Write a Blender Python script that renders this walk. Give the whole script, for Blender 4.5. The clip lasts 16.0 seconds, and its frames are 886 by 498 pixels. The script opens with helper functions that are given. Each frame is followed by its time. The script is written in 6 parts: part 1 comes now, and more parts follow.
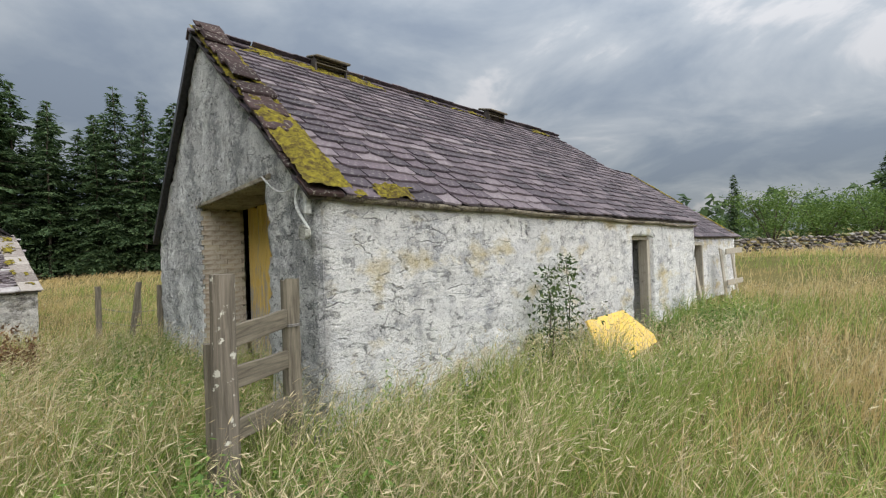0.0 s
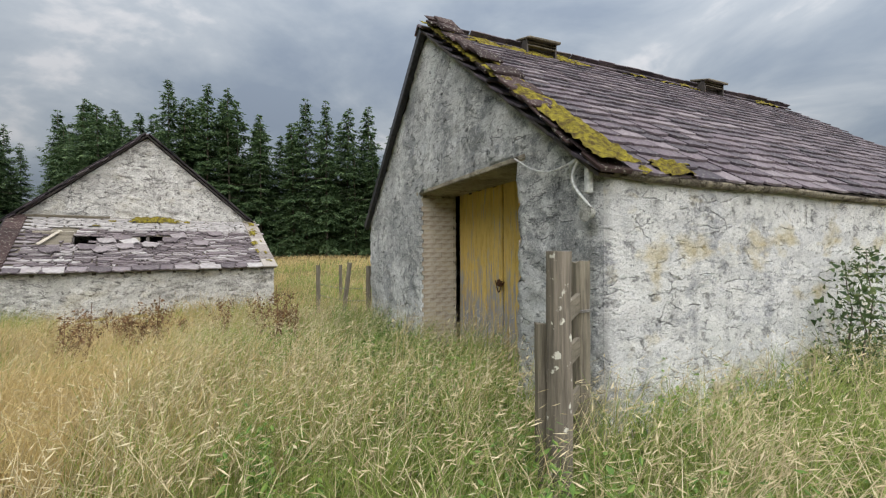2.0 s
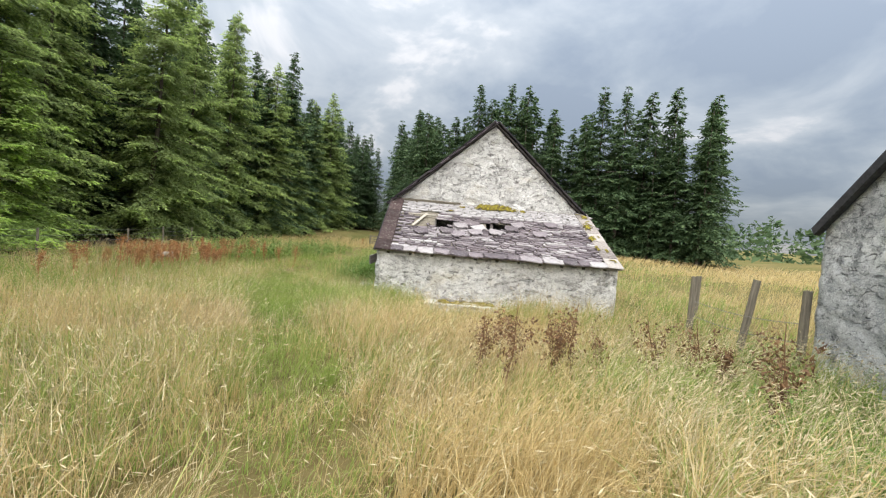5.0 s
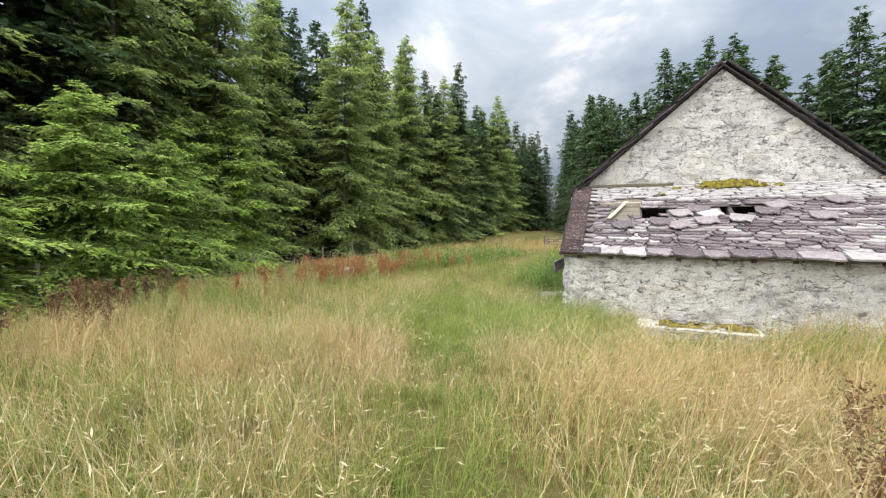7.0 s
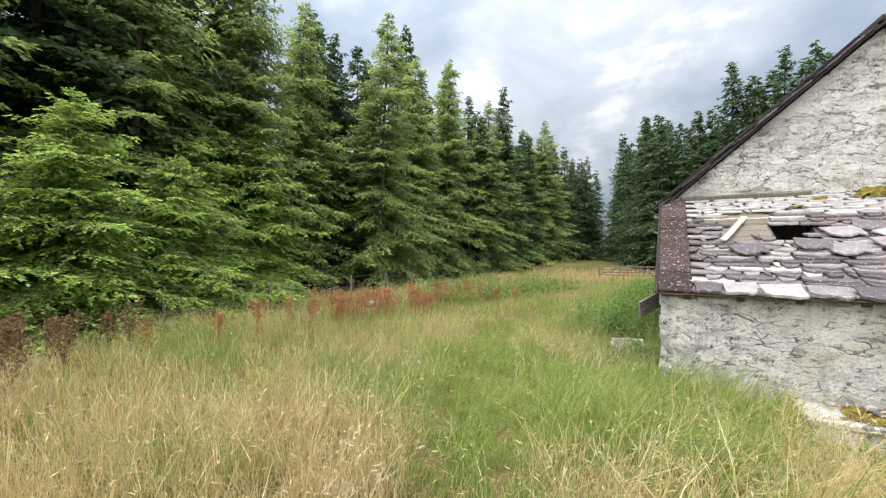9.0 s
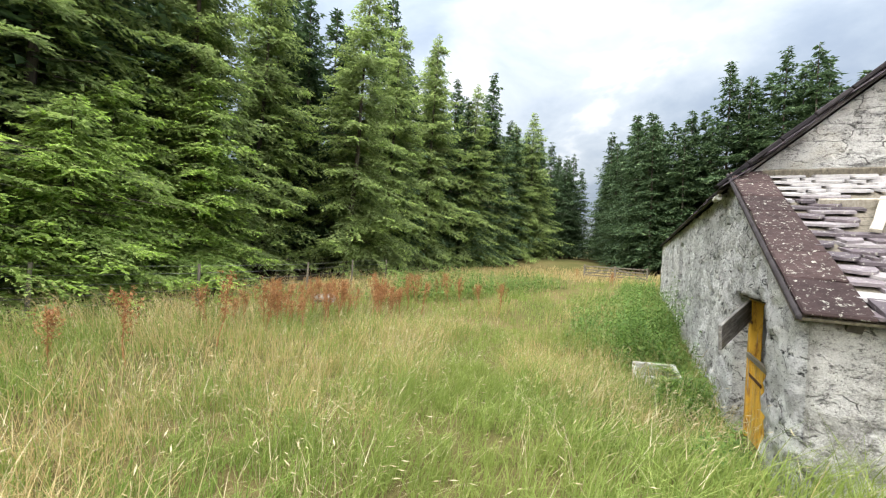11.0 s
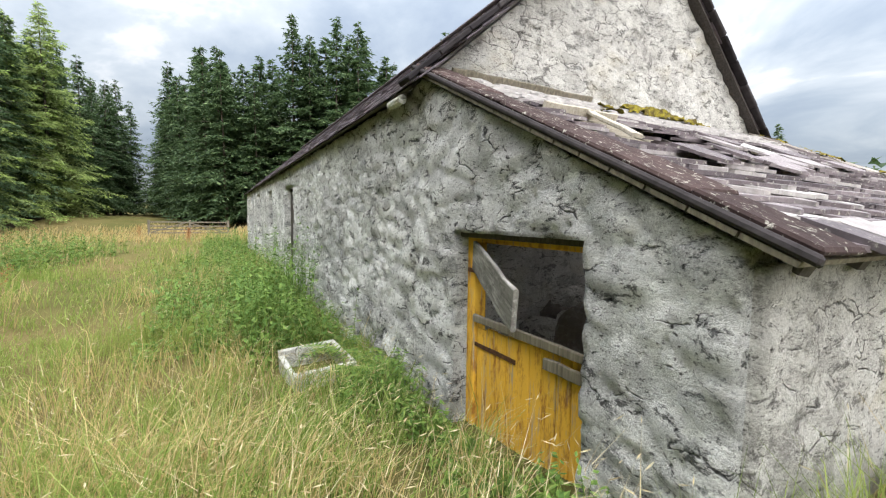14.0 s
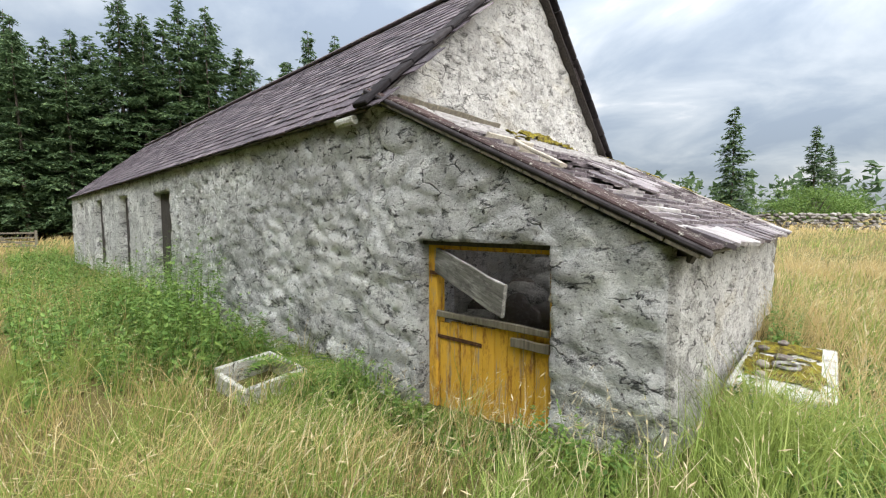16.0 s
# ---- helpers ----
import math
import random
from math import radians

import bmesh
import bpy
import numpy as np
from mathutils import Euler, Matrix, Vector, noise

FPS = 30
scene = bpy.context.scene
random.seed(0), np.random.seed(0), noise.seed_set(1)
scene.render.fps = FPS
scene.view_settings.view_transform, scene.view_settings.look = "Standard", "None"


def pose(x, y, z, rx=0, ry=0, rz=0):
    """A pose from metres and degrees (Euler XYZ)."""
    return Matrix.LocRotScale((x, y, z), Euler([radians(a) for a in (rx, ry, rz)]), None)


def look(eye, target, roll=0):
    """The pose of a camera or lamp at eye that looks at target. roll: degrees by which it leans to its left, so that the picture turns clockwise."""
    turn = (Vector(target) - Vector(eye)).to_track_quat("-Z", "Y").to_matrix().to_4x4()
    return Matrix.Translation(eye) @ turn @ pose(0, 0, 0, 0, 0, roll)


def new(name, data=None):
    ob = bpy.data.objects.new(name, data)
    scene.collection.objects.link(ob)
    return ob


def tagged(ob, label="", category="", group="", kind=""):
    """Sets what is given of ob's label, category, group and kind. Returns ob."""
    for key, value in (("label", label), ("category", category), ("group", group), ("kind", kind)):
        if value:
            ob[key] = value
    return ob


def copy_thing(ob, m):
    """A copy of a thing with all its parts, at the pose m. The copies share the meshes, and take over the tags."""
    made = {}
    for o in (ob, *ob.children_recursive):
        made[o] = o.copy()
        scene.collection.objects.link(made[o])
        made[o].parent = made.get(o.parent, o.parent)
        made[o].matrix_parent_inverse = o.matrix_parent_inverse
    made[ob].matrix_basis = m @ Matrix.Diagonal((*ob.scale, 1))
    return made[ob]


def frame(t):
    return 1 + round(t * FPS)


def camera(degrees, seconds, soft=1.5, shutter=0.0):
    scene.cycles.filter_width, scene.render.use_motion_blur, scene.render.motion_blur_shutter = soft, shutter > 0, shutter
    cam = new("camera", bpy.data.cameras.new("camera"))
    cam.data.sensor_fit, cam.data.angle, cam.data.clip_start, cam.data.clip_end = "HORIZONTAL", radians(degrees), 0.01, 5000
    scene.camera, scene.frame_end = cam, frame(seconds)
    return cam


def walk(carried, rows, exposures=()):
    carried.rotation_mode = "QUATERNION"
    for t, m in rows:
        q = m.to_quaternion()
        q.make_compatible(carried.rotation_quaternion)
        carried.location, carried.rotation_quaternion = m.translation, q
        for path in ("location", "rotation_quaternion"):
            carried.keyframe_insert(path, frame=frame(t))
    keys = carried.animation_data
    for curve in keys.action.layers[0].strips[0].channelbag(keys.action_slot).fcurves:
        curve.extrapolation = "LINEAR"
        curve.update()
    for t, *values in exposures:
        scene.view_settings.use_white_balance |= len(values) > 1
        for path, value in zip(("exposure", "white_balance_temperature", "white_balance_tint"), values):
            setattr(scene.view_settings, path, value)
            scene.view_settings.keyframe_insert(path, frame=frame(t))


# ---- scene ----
cam = camera(93.3, 16.0, soft=1.2)
METRES, EYE, TILT, LEAN, TURN = 16.5, 1.55, 0.0, 0.0, 0.0
ROWS = [
    (0.0, 0.0, 0.0, 0.0, 0.02, 0.51, 2.07),
    (0.5, -0.007, -0.0021, 0.0007, 3.56, 0.94, 1.63),
    (1.0, -0.0249, -0.0041, -0.0001, 8.1, 1.08, 1.2),
    (1.5, -0.0481, -0.0037, -0.0012, 13.59, 0.63, 0.77),
    (2.0, -0.0708, 0.0032, -0.0037, 18.84, -0.08, 0.35),
    (2.5, -0.0953, 0.0097, -0.0047, 24.1, -0.92, -0.2),
    (3.0, -0.125, 0.007, -0.0036, 29.96, -1.35, -0.83),
    (3.5, -0.1607, 0.0117, -0.0053, 36.08, -1.76, -1.52),
    (4.0, -0.1951, 0.0149, -0.0038, 43.68, -2.14, -2.19),
    (6.5, -0.3553, 0.0703, -0.0055, 68.71, -3.23, -3.9),
    (7.0, -0.3897, 0.0815, -0.0056, 77.13, -2.96, -0.1),
    (7.5, -0.421, 0.0968, -0.007, 82.76, 0.87, 0.86),
    (8.0, -0.4526, 0.1065, -0.0084, 82.98, 1.49, 0.26),
    (8.5, -0.4899, 0.1113, -0.0089, 82.41, 1.79, 0.52),
    (9.0, -0.5316, 0.1217, -0.0094, 83.32, 1.0, -0.37),
    (11.5, -0.7239, 0.1544, -0.0177, 79.69, -0.17, -3.92),
    (12.0, -0.7567, 0.1595, -0.0171, 77.32, -0.31, -3.12),
    (12.5, -0.7905, 0.1728, -0.0201, 73.17, -0.07, -3.87),
    (13.0, -0.8183, 0.1853, -0.0228, 59.13, -0.66, -3.65),
    (13.5, -0.841, 0.2011, -0.0261, 42.94, -1.74, -2.24),
    (14.0, -0.864, 0.2192, -0.0287, 26.14, -4.16, -0.8),
    (14.5, -0.8865, 0.2238, -0.0307, 11.89, -5.01, 0.04),
    (15.0, -0.9045, 0.2226, -0.0306, 9.31, -5.03, 1.01),
    (15.5, -0.9091, 0.1983, -0.0286, 7.78, -4.94, 1.07),
    (16.0, -0.9051, 0.1723, -0.025, 7.47, -3.62, 0.12),
]
walk(cam, [(t, pose(0, 0, EYE, TILT, LEAN, TURN) @ pose(METRES * x, METRES * y, METRES * z, 90 + pitch, roll, yaw)) for t, x, y, z, yaw, pitch, roll in ROWS],
     [(0.0, 0.14), (1.0, 0.12), (2.0, 0.26), (4.0, 0.64), (7.0, 0.85), (9.0, 0.95), (12.0, 1.24), (13.5, 1.18), (16.0, 0.98)])

# ---- sky, sun, exposure ----
SUN_AZ, SUN_EL = 136.0, 58.0          # compass degrees clockwise from +y, and height


def build_world():
    world = bpy.data.worlds.new("overcast_sky")
    scene.world = world
    world.use_nodes = True
    nt = world.node_tree
    nt.nodes.clear()
    n, li = nt.nodes, nt.links
    out, bg = n.new("ShaderNodeOutputWorld"), n.new("ShaderNodeBackground")
    sky = n.new("ShaderNodeTexSky")
    sky.sky_type, sky.sun_disc = "NISHITA", False
    sky.sun_elevation, sky.sun_rotation = radians(SUN_EL), radians(SUN_AZ)
    sky.air_density, sky.dust_density = 1.0, 2.0
    co, sep, add, com = n.new("ShaderNodeTexCoord"), n.new("ShaderNodeSeparateXYZ"), n.new("ShaderNodeMath"), n.new("ShaderNodeCombineXYZ")
    dx, dy = n.new("ShaderNodeMath"), n.new("ShaderNodeMath")
    mx = n.new("ShaderNodeMath")
    mx.operation, mx.inputs[1].default_value = "MAXIMUM", 0.0
    add.inputs[1].default_value = 0.28
    dx.operation = dy.operation = "DIVIDE"
    li.new(co.outputs["Generated"], sep.inputs[0])
    li.new(sep.outputs[2], mx.inputs[0])
    li.new(mx.outputs[0], add.inputs[0])
    li.new(sep.outputs[0], dx.inputs[0]), li.new(add.outputs[0], dx.inputs[1])
    li.new(sep.outputs[1], dy.inputs[0]), li.new(add.outputs[0], dy.inputs[1])
    li.new(dx.outputs[0], com.inputs[0]), li.new(dy.outputs[0], com.inputs[1])
    big, fine = n.new("ShaderNodeTexNoise"), n.new("ShaderNodeTexNoise")
    big.inputs["Scale"].default_value, big.inputs["Detail"].default_value, big.inputs["Roughness"].default_value = 1.9, 8.0, 0.54
    big.inputs["Distortion"].default_value = 0.35
    fine.inputs["Scale"].default_value, fine.inputs["Detail"].default_value = 0.8, 2.0
    off = n.new("ShaderNodeVectorMath")
    off.inputs[1].default_value = (4.3, 1.7, 0.6)
    li.new(com.outputs[0], off.inputs[0])
    li.new(off.outputs[0], big.inputs["Vector"]), li.new(com.outputs[0], fine.inputs["Vector"])
    ramp = n.new("ShaderNodeValToRGB")
    el = ramp.color_ramp.elements
    el[0].position, el[0].color = 0.41, (0.27, 0.315, 0.38, 1)
    el[1].position, el[1].color = 0.60, (0.66, 0.66, 0.67, 1)
    e = el.new(0.47)
    e.color = (0.33, 0.375, 0.43, 1)
    e = el.new(0.56)
    e.color = (0.47, 0.505, 0.54, 1)
    mixn = n.new("ShaderNodeMix")
    mixn.inputs["Factor"].default_value = 0.3
    li.new(big.outputs["Fac"], mixn.inputs["A"]), li.new(fine.outputs["Fac"], mixn.inputs["B"])
    li.new(mixn.outputs["Result"], ramp.inputs[0])
    # the clear sky shines faintly through the cloud
    sc = n.new("ShaderNodeVectorMath")
    sc.operation = "SCALE"
    sc.inputs["Scale"].default_value = 0.02
    li.new(sky.outputs[0], sc.inputs[0])
    sm = n.new("ShaderNodeVectorMath")
    li.new(sc.outputs[0], sm.inputs[0]), li.new(ramp.outputs[0], sm.inputs[1])
    # an overcast sky is brightest overhead
    zen, mul = n.new("ShaderNodeMath"), n.new("ShaderNodeVectorMath")
    zen.operation, zen.inputs[1].default_value, zen.inputs[2].default_value = "MULTIPLY_ADD", 2.3, 0.76
    mul.operation = "SCALE"
    li.new(mx.outputs[0], zen.inputs[0])
    li.new(sm.outputs[0], mul.inputs[0]), li.new(zen.outputs[0], mul.inputs["Scale"])
    # and brighter on the side where the sun stands behind the cloud
    glow, side = n.new("ShaderNodeVectorMath"), n.new("ShaderNodeMath")
    glow.operation = "DOT_PRODUCT"
    glow.inputs[1].default_value = (0.22 * math.sin(radians(SUN_AZ)), 0.22 * math.cos(radians(SUN_AZ)), 0)
    side.inputs[1].default_value = 1.0
    lit = n.new("ShaderNodeVectorMath")
    lit.operation = "SCALE"
    li.new(co.outputs["Generated"], glow.inputs[0])
    li.new(glow.outputs["Value"], side.inputs[0])
    li.new(mul.outputs[0], lit.inputs[0]), li.new(side.outputs[0], lit.inputs["Scale"])
    li.new(lit.outputs[0], bg.inputs[0])
    bg.inputs[1].default_value = 0.62
    li.new(bg.outputs[0], out.inputs[0])


build_world()
sun = new("sun", bpy.data.lights.new("sun", "SUN"))
sun.data.energy, sun.data.angle, sun.data.color = 4.2, radians(105), (1.0, 0.96, 0.91)
_a, _e = radians(SUN_AZ), radians(SUN_EL)
sun.matrix_world = look((0, 0, 40), Vector((0, 0, 40)) - Vector((math.sin(_a) * math.cos(_e), math.cos(_a) * math.cos(_e), math.sin(_e))))


# ---- materials ----
class Mat:
    """A small builder of node materials."""

    def __init__(self, name, rough=0.9, metal=0.0, spec=0.3):
        self.m = bpy.data.materials.new(name)
        self.m.use_nodes = True
        self.t = self.m.node_tree
        self.b = self.t.nodes["Principled BSDF"]
        self.b.inputs["Roughness"].default_value = rough
        self.b.inputs["Metallic"].default_value = metal
        self.b.inputs["Specular IOR Level"].default_value = spec
        self.co = self.t.nodes.new("ShaderNodeTexCoord")

    def link(self, a, b):
        self.t.links.new(a, b)
        return self

    def coords(self, scale=(1, 1, 1)):
        mp = self.t.nodes.new("ShaderNodeMapping")
        mp.inputs["Scale"].default_value = scale
        self.link(self.co.outputs["Object"], mp.inputs[0])
        return mp.outputs[0]

    def noise(self, scale, detail=4.0, rough=0.55, stretch=(1, 1, 1), distort=0.0):
        nd = self.t.nodes.new("ShaderNodeTexNoise")
        nd.inputs["Scale"].default_value, nd.inputs["Detail"].default_value = scale, detail
        nd.inputs["Roughness"].default_value, nd.inputs["Distortion"].default_value = rough, distort
        self.link(self.coords(stretch), nd.inputs["Vector"])
        return nd.outputs["Fac"]

    def voronoi(self, scale, stretch=(1, 1, 1), feature="F1", out="Distance"):
        nd = self.t.nodes.new("ShaderNodeTexVoronoi")
        nd.feature = feature
        nd.inputs["Scale"].default_value = scale
        self.link(self.coords(stretch), nd.inputs["Vector"])
        return nd.outputs[out]

    def ramp(self, fac, stops):
        nd = self.t.nodes.new("ShaderNodeValToRGB")
        el = nd.color_ramp.elements
        el[0].position, el[1].position = stops[0][0], stops[-1][0]
        el[0].color, el[1].color = _rgba(stops[0][1]), _rgba(stops[-1][1])
        for p, c in stops[1:-1]:
            el.new(p).color = _rgba(c)
        self.link(fac, nd.inputs[0])
        return nd.outputs[0]

    def mix(self, fac, a, b, mode="MIX"):
        nd = self.t.nodes.new("ShaderNodeMix")
        nd.data_type, nd.blend_type = "RGBA", mode
        for v, s in ((fac, "Factor"), (a, "A"), (b, "B")):
            sock = [q for q in nd.inputs if q.name == s and (q.type == ("VALUE" if s == "Factor" else "RGBA"))][0]
            if isinstance(v, (int, float)):
                sock.default_value = v
            elif isinstance(v, tuple):
                sock.default_value = _rgba(v)
            else:
                self.link(v, sock)
        return [q for q in nd.outputs if q.type == "RGBA"][0]

    def math(self, op, a, b=0.0):
        nd = self.t.nodes.new("ShaderNodeMath")
        nd.operation = op
        for i, v in enumerate((a, b)):
            if isinstance(v, (int, float)):
                nd.inputs[i].default_value = v
            else:
                self.link(v, nd.inputs[i])
        return nd.outputs[0]

    def random(self):
        return self.t.nodes.new("ShaderNodeObjectInfo").outputs["Random"]

    def island(self):
        return self.t.nodes.new("ShaderNodeNewGeometry").outputs["Random Per Island"]

    def height(self):
        sp = self.t.nodes.new("ShaderNodeSeparateXYZ")
        self.link(self.co.outputs["Object"], sp.inputs[0])
        return sp.outputs[2]

    def bump(self, fac, strength=0.5, dist=0.02):
        nd = self.t.nodes.new("ShaderNodeBump")
        nd.inputs["Strength"].default_value, nd.inputs["Distance"].default_value = strength, dist
        self.link(fac, nd.inputs["Height"])
        self.link(nd.outputs[0], self.b.inputs["Normal"])
        return self

    def colour(self, c):
        self.link(c, self.b.inputs["Base Color"])
        return self

    def translucent(self, c, amount):
        tr, ad, out = self.t.nodes.new("ShaderNodeBsdfTranslucent"), self.t.nodes.new("ShaderNodeMixShader"), self.t.nodes["Material Output"]
        self.link(c, tr.inputs[0])
        ad.inputs[0].default_value = amount
        self.link(self.b.outputs[0], ad.inputs[1]).link(tr.outputs[0], ad.inputs[2]).link(ad.outputs[0], out.inputs[0])
        return self


def _rgba(c):
    return (c, c, c, 1) if isinstance(c, (int, float)) else (*c, 1)


def mat_render(name, light, dark, stain, yellow=0.0, cover=0.5, streak=0.0, grey=0.0, crack=0.5, course=(2.6, 2.6, 5.0), relief=0.03, cell=0.35):
    """Old limewash on rubble: worn patches, lichen specks, stains running down, open joints between the stones."""
    m = Mat(name, 0.95, spec=0.12)
    patch = m.noise(1.25, 8, 0.68, (1, 1, 0.8), 0.25)
    mid = m.noise(7.5, 8, 0.78, (1, 1, 1.7), 0.15)
    fine = m.noise(34, 6, 0.8, (1, 1, 1.5))
    grit = m.noise(95, 3, 0.7)
    blot = m.noise(3.6, 10, 0.74, (1, 1, 1.5), 0.35)
    f = m.math("ADD", m.math("ADD", m.math("MULTIPLY", patch, 0.34), m.math("MULTIPLY", blot, 0.28)), m.math("ADD", m.math("MULTIPLY", mid, 0.22), m.math("MULTIPLY", fine, 0.16)))
    half = tuple(0.5 * (a + b) for a, b in zip(light, dark))
    c = m.ramp(f, [(cover - 0.04, dark), (cover - 0.012, half), (cover + 0.012, light), (cover + 0.09, tuple(min(0.9, a * 1.12) for a in light))])
    run = m.noise(3.0, 6, 0.65, (2.6, 2.6, 0.4))
    c = m.mix(m.ramp(run, [(0.52, 0.0), (0.70, streak)]), c, stain)
    if grey:
        c = m.mix(m.ramp(m.math("ADD", m.math("MULTIPLY", m.noise(0.75, 5, 0.6, (1, 1, 1), 0.6), 0.6), m.math("MULTIPLY", blot, 0.4)), [(0.46, 0.0), (0.54, grey)]), c, tuple(0.8 * a + 0.2 * b for a, b in zip(dark, light)))
    speck = m.noise(21, 7, 0.8, (1, 1, 1.9), 0.3)
    c = m.mix(m.ramp(speck, [(0.575, 0.0), (0.615, 0.9)]), c, stain)
    # black lichen in crusts, and hollows where a flake of wash has dropped away
    crust = m.math("MULTIPLY", m.ramp(m.noise(4.6, 9, 0.78, (1, 1, 1.8), 0.4), [(0.56, 0.0), (0.60, 1.0)]), min(1.0, crack * 1.7))
    c = m.mix(crust, c, tuple(q * 0.6 for q in stain))
    flake = m.noise(30, 7, 0.82, (1, 1, 1.6))
    c = m.mix(m.ramp(flake, [(0.40, 0.7), (0.43, 0.0)]), c, tuple(q * 0.62 for q in half))
    c = m.mix(m.ramp(m.noise(38, 6, 0.8, (1.1, 1, 1.3)), [(0.56, 0.0), (0.60, 0.6)]), c, tuple(min(0.88, q * 1.15) for q in light))
    # joints: warped cell edges that show only where the wash has gone
    vo = m.t.nodes.new("ShaderNodeTexVoronoi")
    vo.feature = "DISTANCE_TO_EDGE"
    vo.inputs["Scale"].default_value = 1.0
    wp = m.t.nodes.new("ShaderNodeVectorMath")
    nz = m.t.nodes.new("ShaderNodeTexNoise")
    nz.inputs["Scale"].default_value, nz.inputs["Detail"].default_value = 5.0, 4.0
    m.link(m.co.outputs["Object"], nz.inputs["Vector"])
    sc = m.t.nodes.new("ShaderNodeVectorMath")
    sc.operation = "SCALE"
    sc.inputs["Scale"].default_value = 0.9
    m.link(nz.outputs["Color"], sc.inputs[0]).link(m.coords(course), wp.inputs[0]).link(sc.outputs[0], wp.inputs[1]).link(wp.outputs[0], vo.inputs["Vector"])
    stone = m.t.nodes.new("ShaderNodeTexVoronoi")
    stone.inputs["Scale"].default_value = 1.0
    m.link(wp.outputs[0], stone.inputs["Vector"])
    tone = m.t.nodes.new("ShaderNodeSeparateColor")
    m.link(stone.outputs["Color"], tone.inputs[0])
    c = m.mix(m.ramp(tone.outputs[0], [(0.50, 0.0), (0.9, cell * min(1.0, crack * 2))]), c, dark)
    joint = m.ramp(vo.outputs["Distance"], [(0.0, 1.0), (0.014, 0.8), (0.042, 0.0)])
    gone = m.ramp(m.noise(3.4, 7, 0.75, (1, 1, 2.2)), [(0.515, 0.0), (0.565, 1.0)])
    jt = m.math("MULTIPLY", joint, m.math("MULTIPLY", gone, min(1.0, crack * 1.9)))
    c = m.mix(jt, c, tuple(q * 0.55 for q in stain))
    if yellow:
        c = m.mix(m.ramp(m.noise(1.1, 5, 0.6, (1, 1, 1.6)), [(0.56, 0.0), (0.68, yellow)]), c, (0.60, 0.48, 0.20))
    c = m.mix(0.6, c, m.ramp(grit, [(0.35, 0.12), (0.65, 0.92)]), "SOFT_LIGHT")
    m.colour(c)
    h = m.math("SUBTRACT", m.math("ADD", m.math("MULTIPLY", m.math("ADD", mid, m.math("MULTIPLY", flake, 0.5)), 0.9), m.math("ADD", m.math("MULTIPLY", fine, 0.45), m.math("MULTIPLY", grit, 0.15))), m.math("ADD", m.math("MULTIPLY", jt, 0.7), m.math("MULTIPLY", crust, 0.3)))
    return m.bump(h, 1.0, relief).m


def mat_slate(name, stops, lichen=0.3, island=False, rough=0.62, spec=0.4):
    m = Mat(name, rough, spec=spec)
    r = m.island() if island else m.random()
    base = m.ramp(r, stops)
    c = m.mix(0.5, base, m.ramp(m.noise(9, 6, 0.65), [(0.3, 0.16), (0.7, 0.85)]), "OVERLAY")
    spots = m.noise(26, 4, 0.7)
    c = m.mix(m.ramp(spots, [(0.58, 0.0), (0.66, lichen)]), c, (0.42, 0.41, 0.36))
    m.colour(c)
    return m.bump(m.noise(22, 6, 0.7), 0.6, 0.012).m


def mat_wood(name, a, b, paint=None, paint_amount=0.0, dirt=(0.12, 0.10, 0.08), grain=(1, 1, 0.06), rough=0.8, bare_below=None):
    """Weathered timber with the grain along local z; paint flakes off in streaks."""
    m = Mat(name, rough, spec=0.25)
    g = m.noise(38, 5, 0.65, grain, 0.4)
    wear = m.noise(15, 7, 0.72, tuple(0.13 if q < 1 else 1.0 for q in grain))
    c = m.ramp(g, [(0.3, a), (0.7, b)])
    if paint:
        tone = m.mix(m.math("MULTIPLY", m.random(), 0.35), paint, tuple(q * 0.7 for q in paint))
        f = m.math("ADD", m.math("MULTIPLY", wear, 0.65), m.math("MULTIPLY", g, 0.35))
        if bare_below is not None:
            # wet grass has stripped the foot of the boards
            f = m.math("ADD", f, m.math("MULTIPLY", m.math("MAXIMUM", m.math("SUBTRACT", bare_below, m.height()), 0.0), 0.11))
        c = m.mix(m.ramp(f, [(paint_amount - 0.04, 1.0), (paint_amount + 0.05, 0.0)]), c, tone)
    c = m.mix(m.ramp(m.noise(16, 6, 0.75, (1, 1, 0.3) if paint else (1, 1, 1)), [(0.50, 0.0), (0.64, 0.8)] if paint else [(0.56, 0.0), (0.70, 0.8)]), c, dirt)
    m.colour(c)
    return m.bump(g, 0.6, 0.008).m


def mat_leaf(name, stops, trans=0.25, island=True, patch=None, rough=0.6, patch_scale=0.25):
    m = Mat(name, rough, spec=0.25)
    r = m.island() if island else m.random()
    c = m.ramp(r, stops)
    if patch:
        c = m.mix(m.ramp(m.noise(patch_scale, 4, 0.6), [(0.42, 0.0), (0.62, 0.8)]), c, patch)
    m.colour(c)
    return m.translucent(c, trans).m


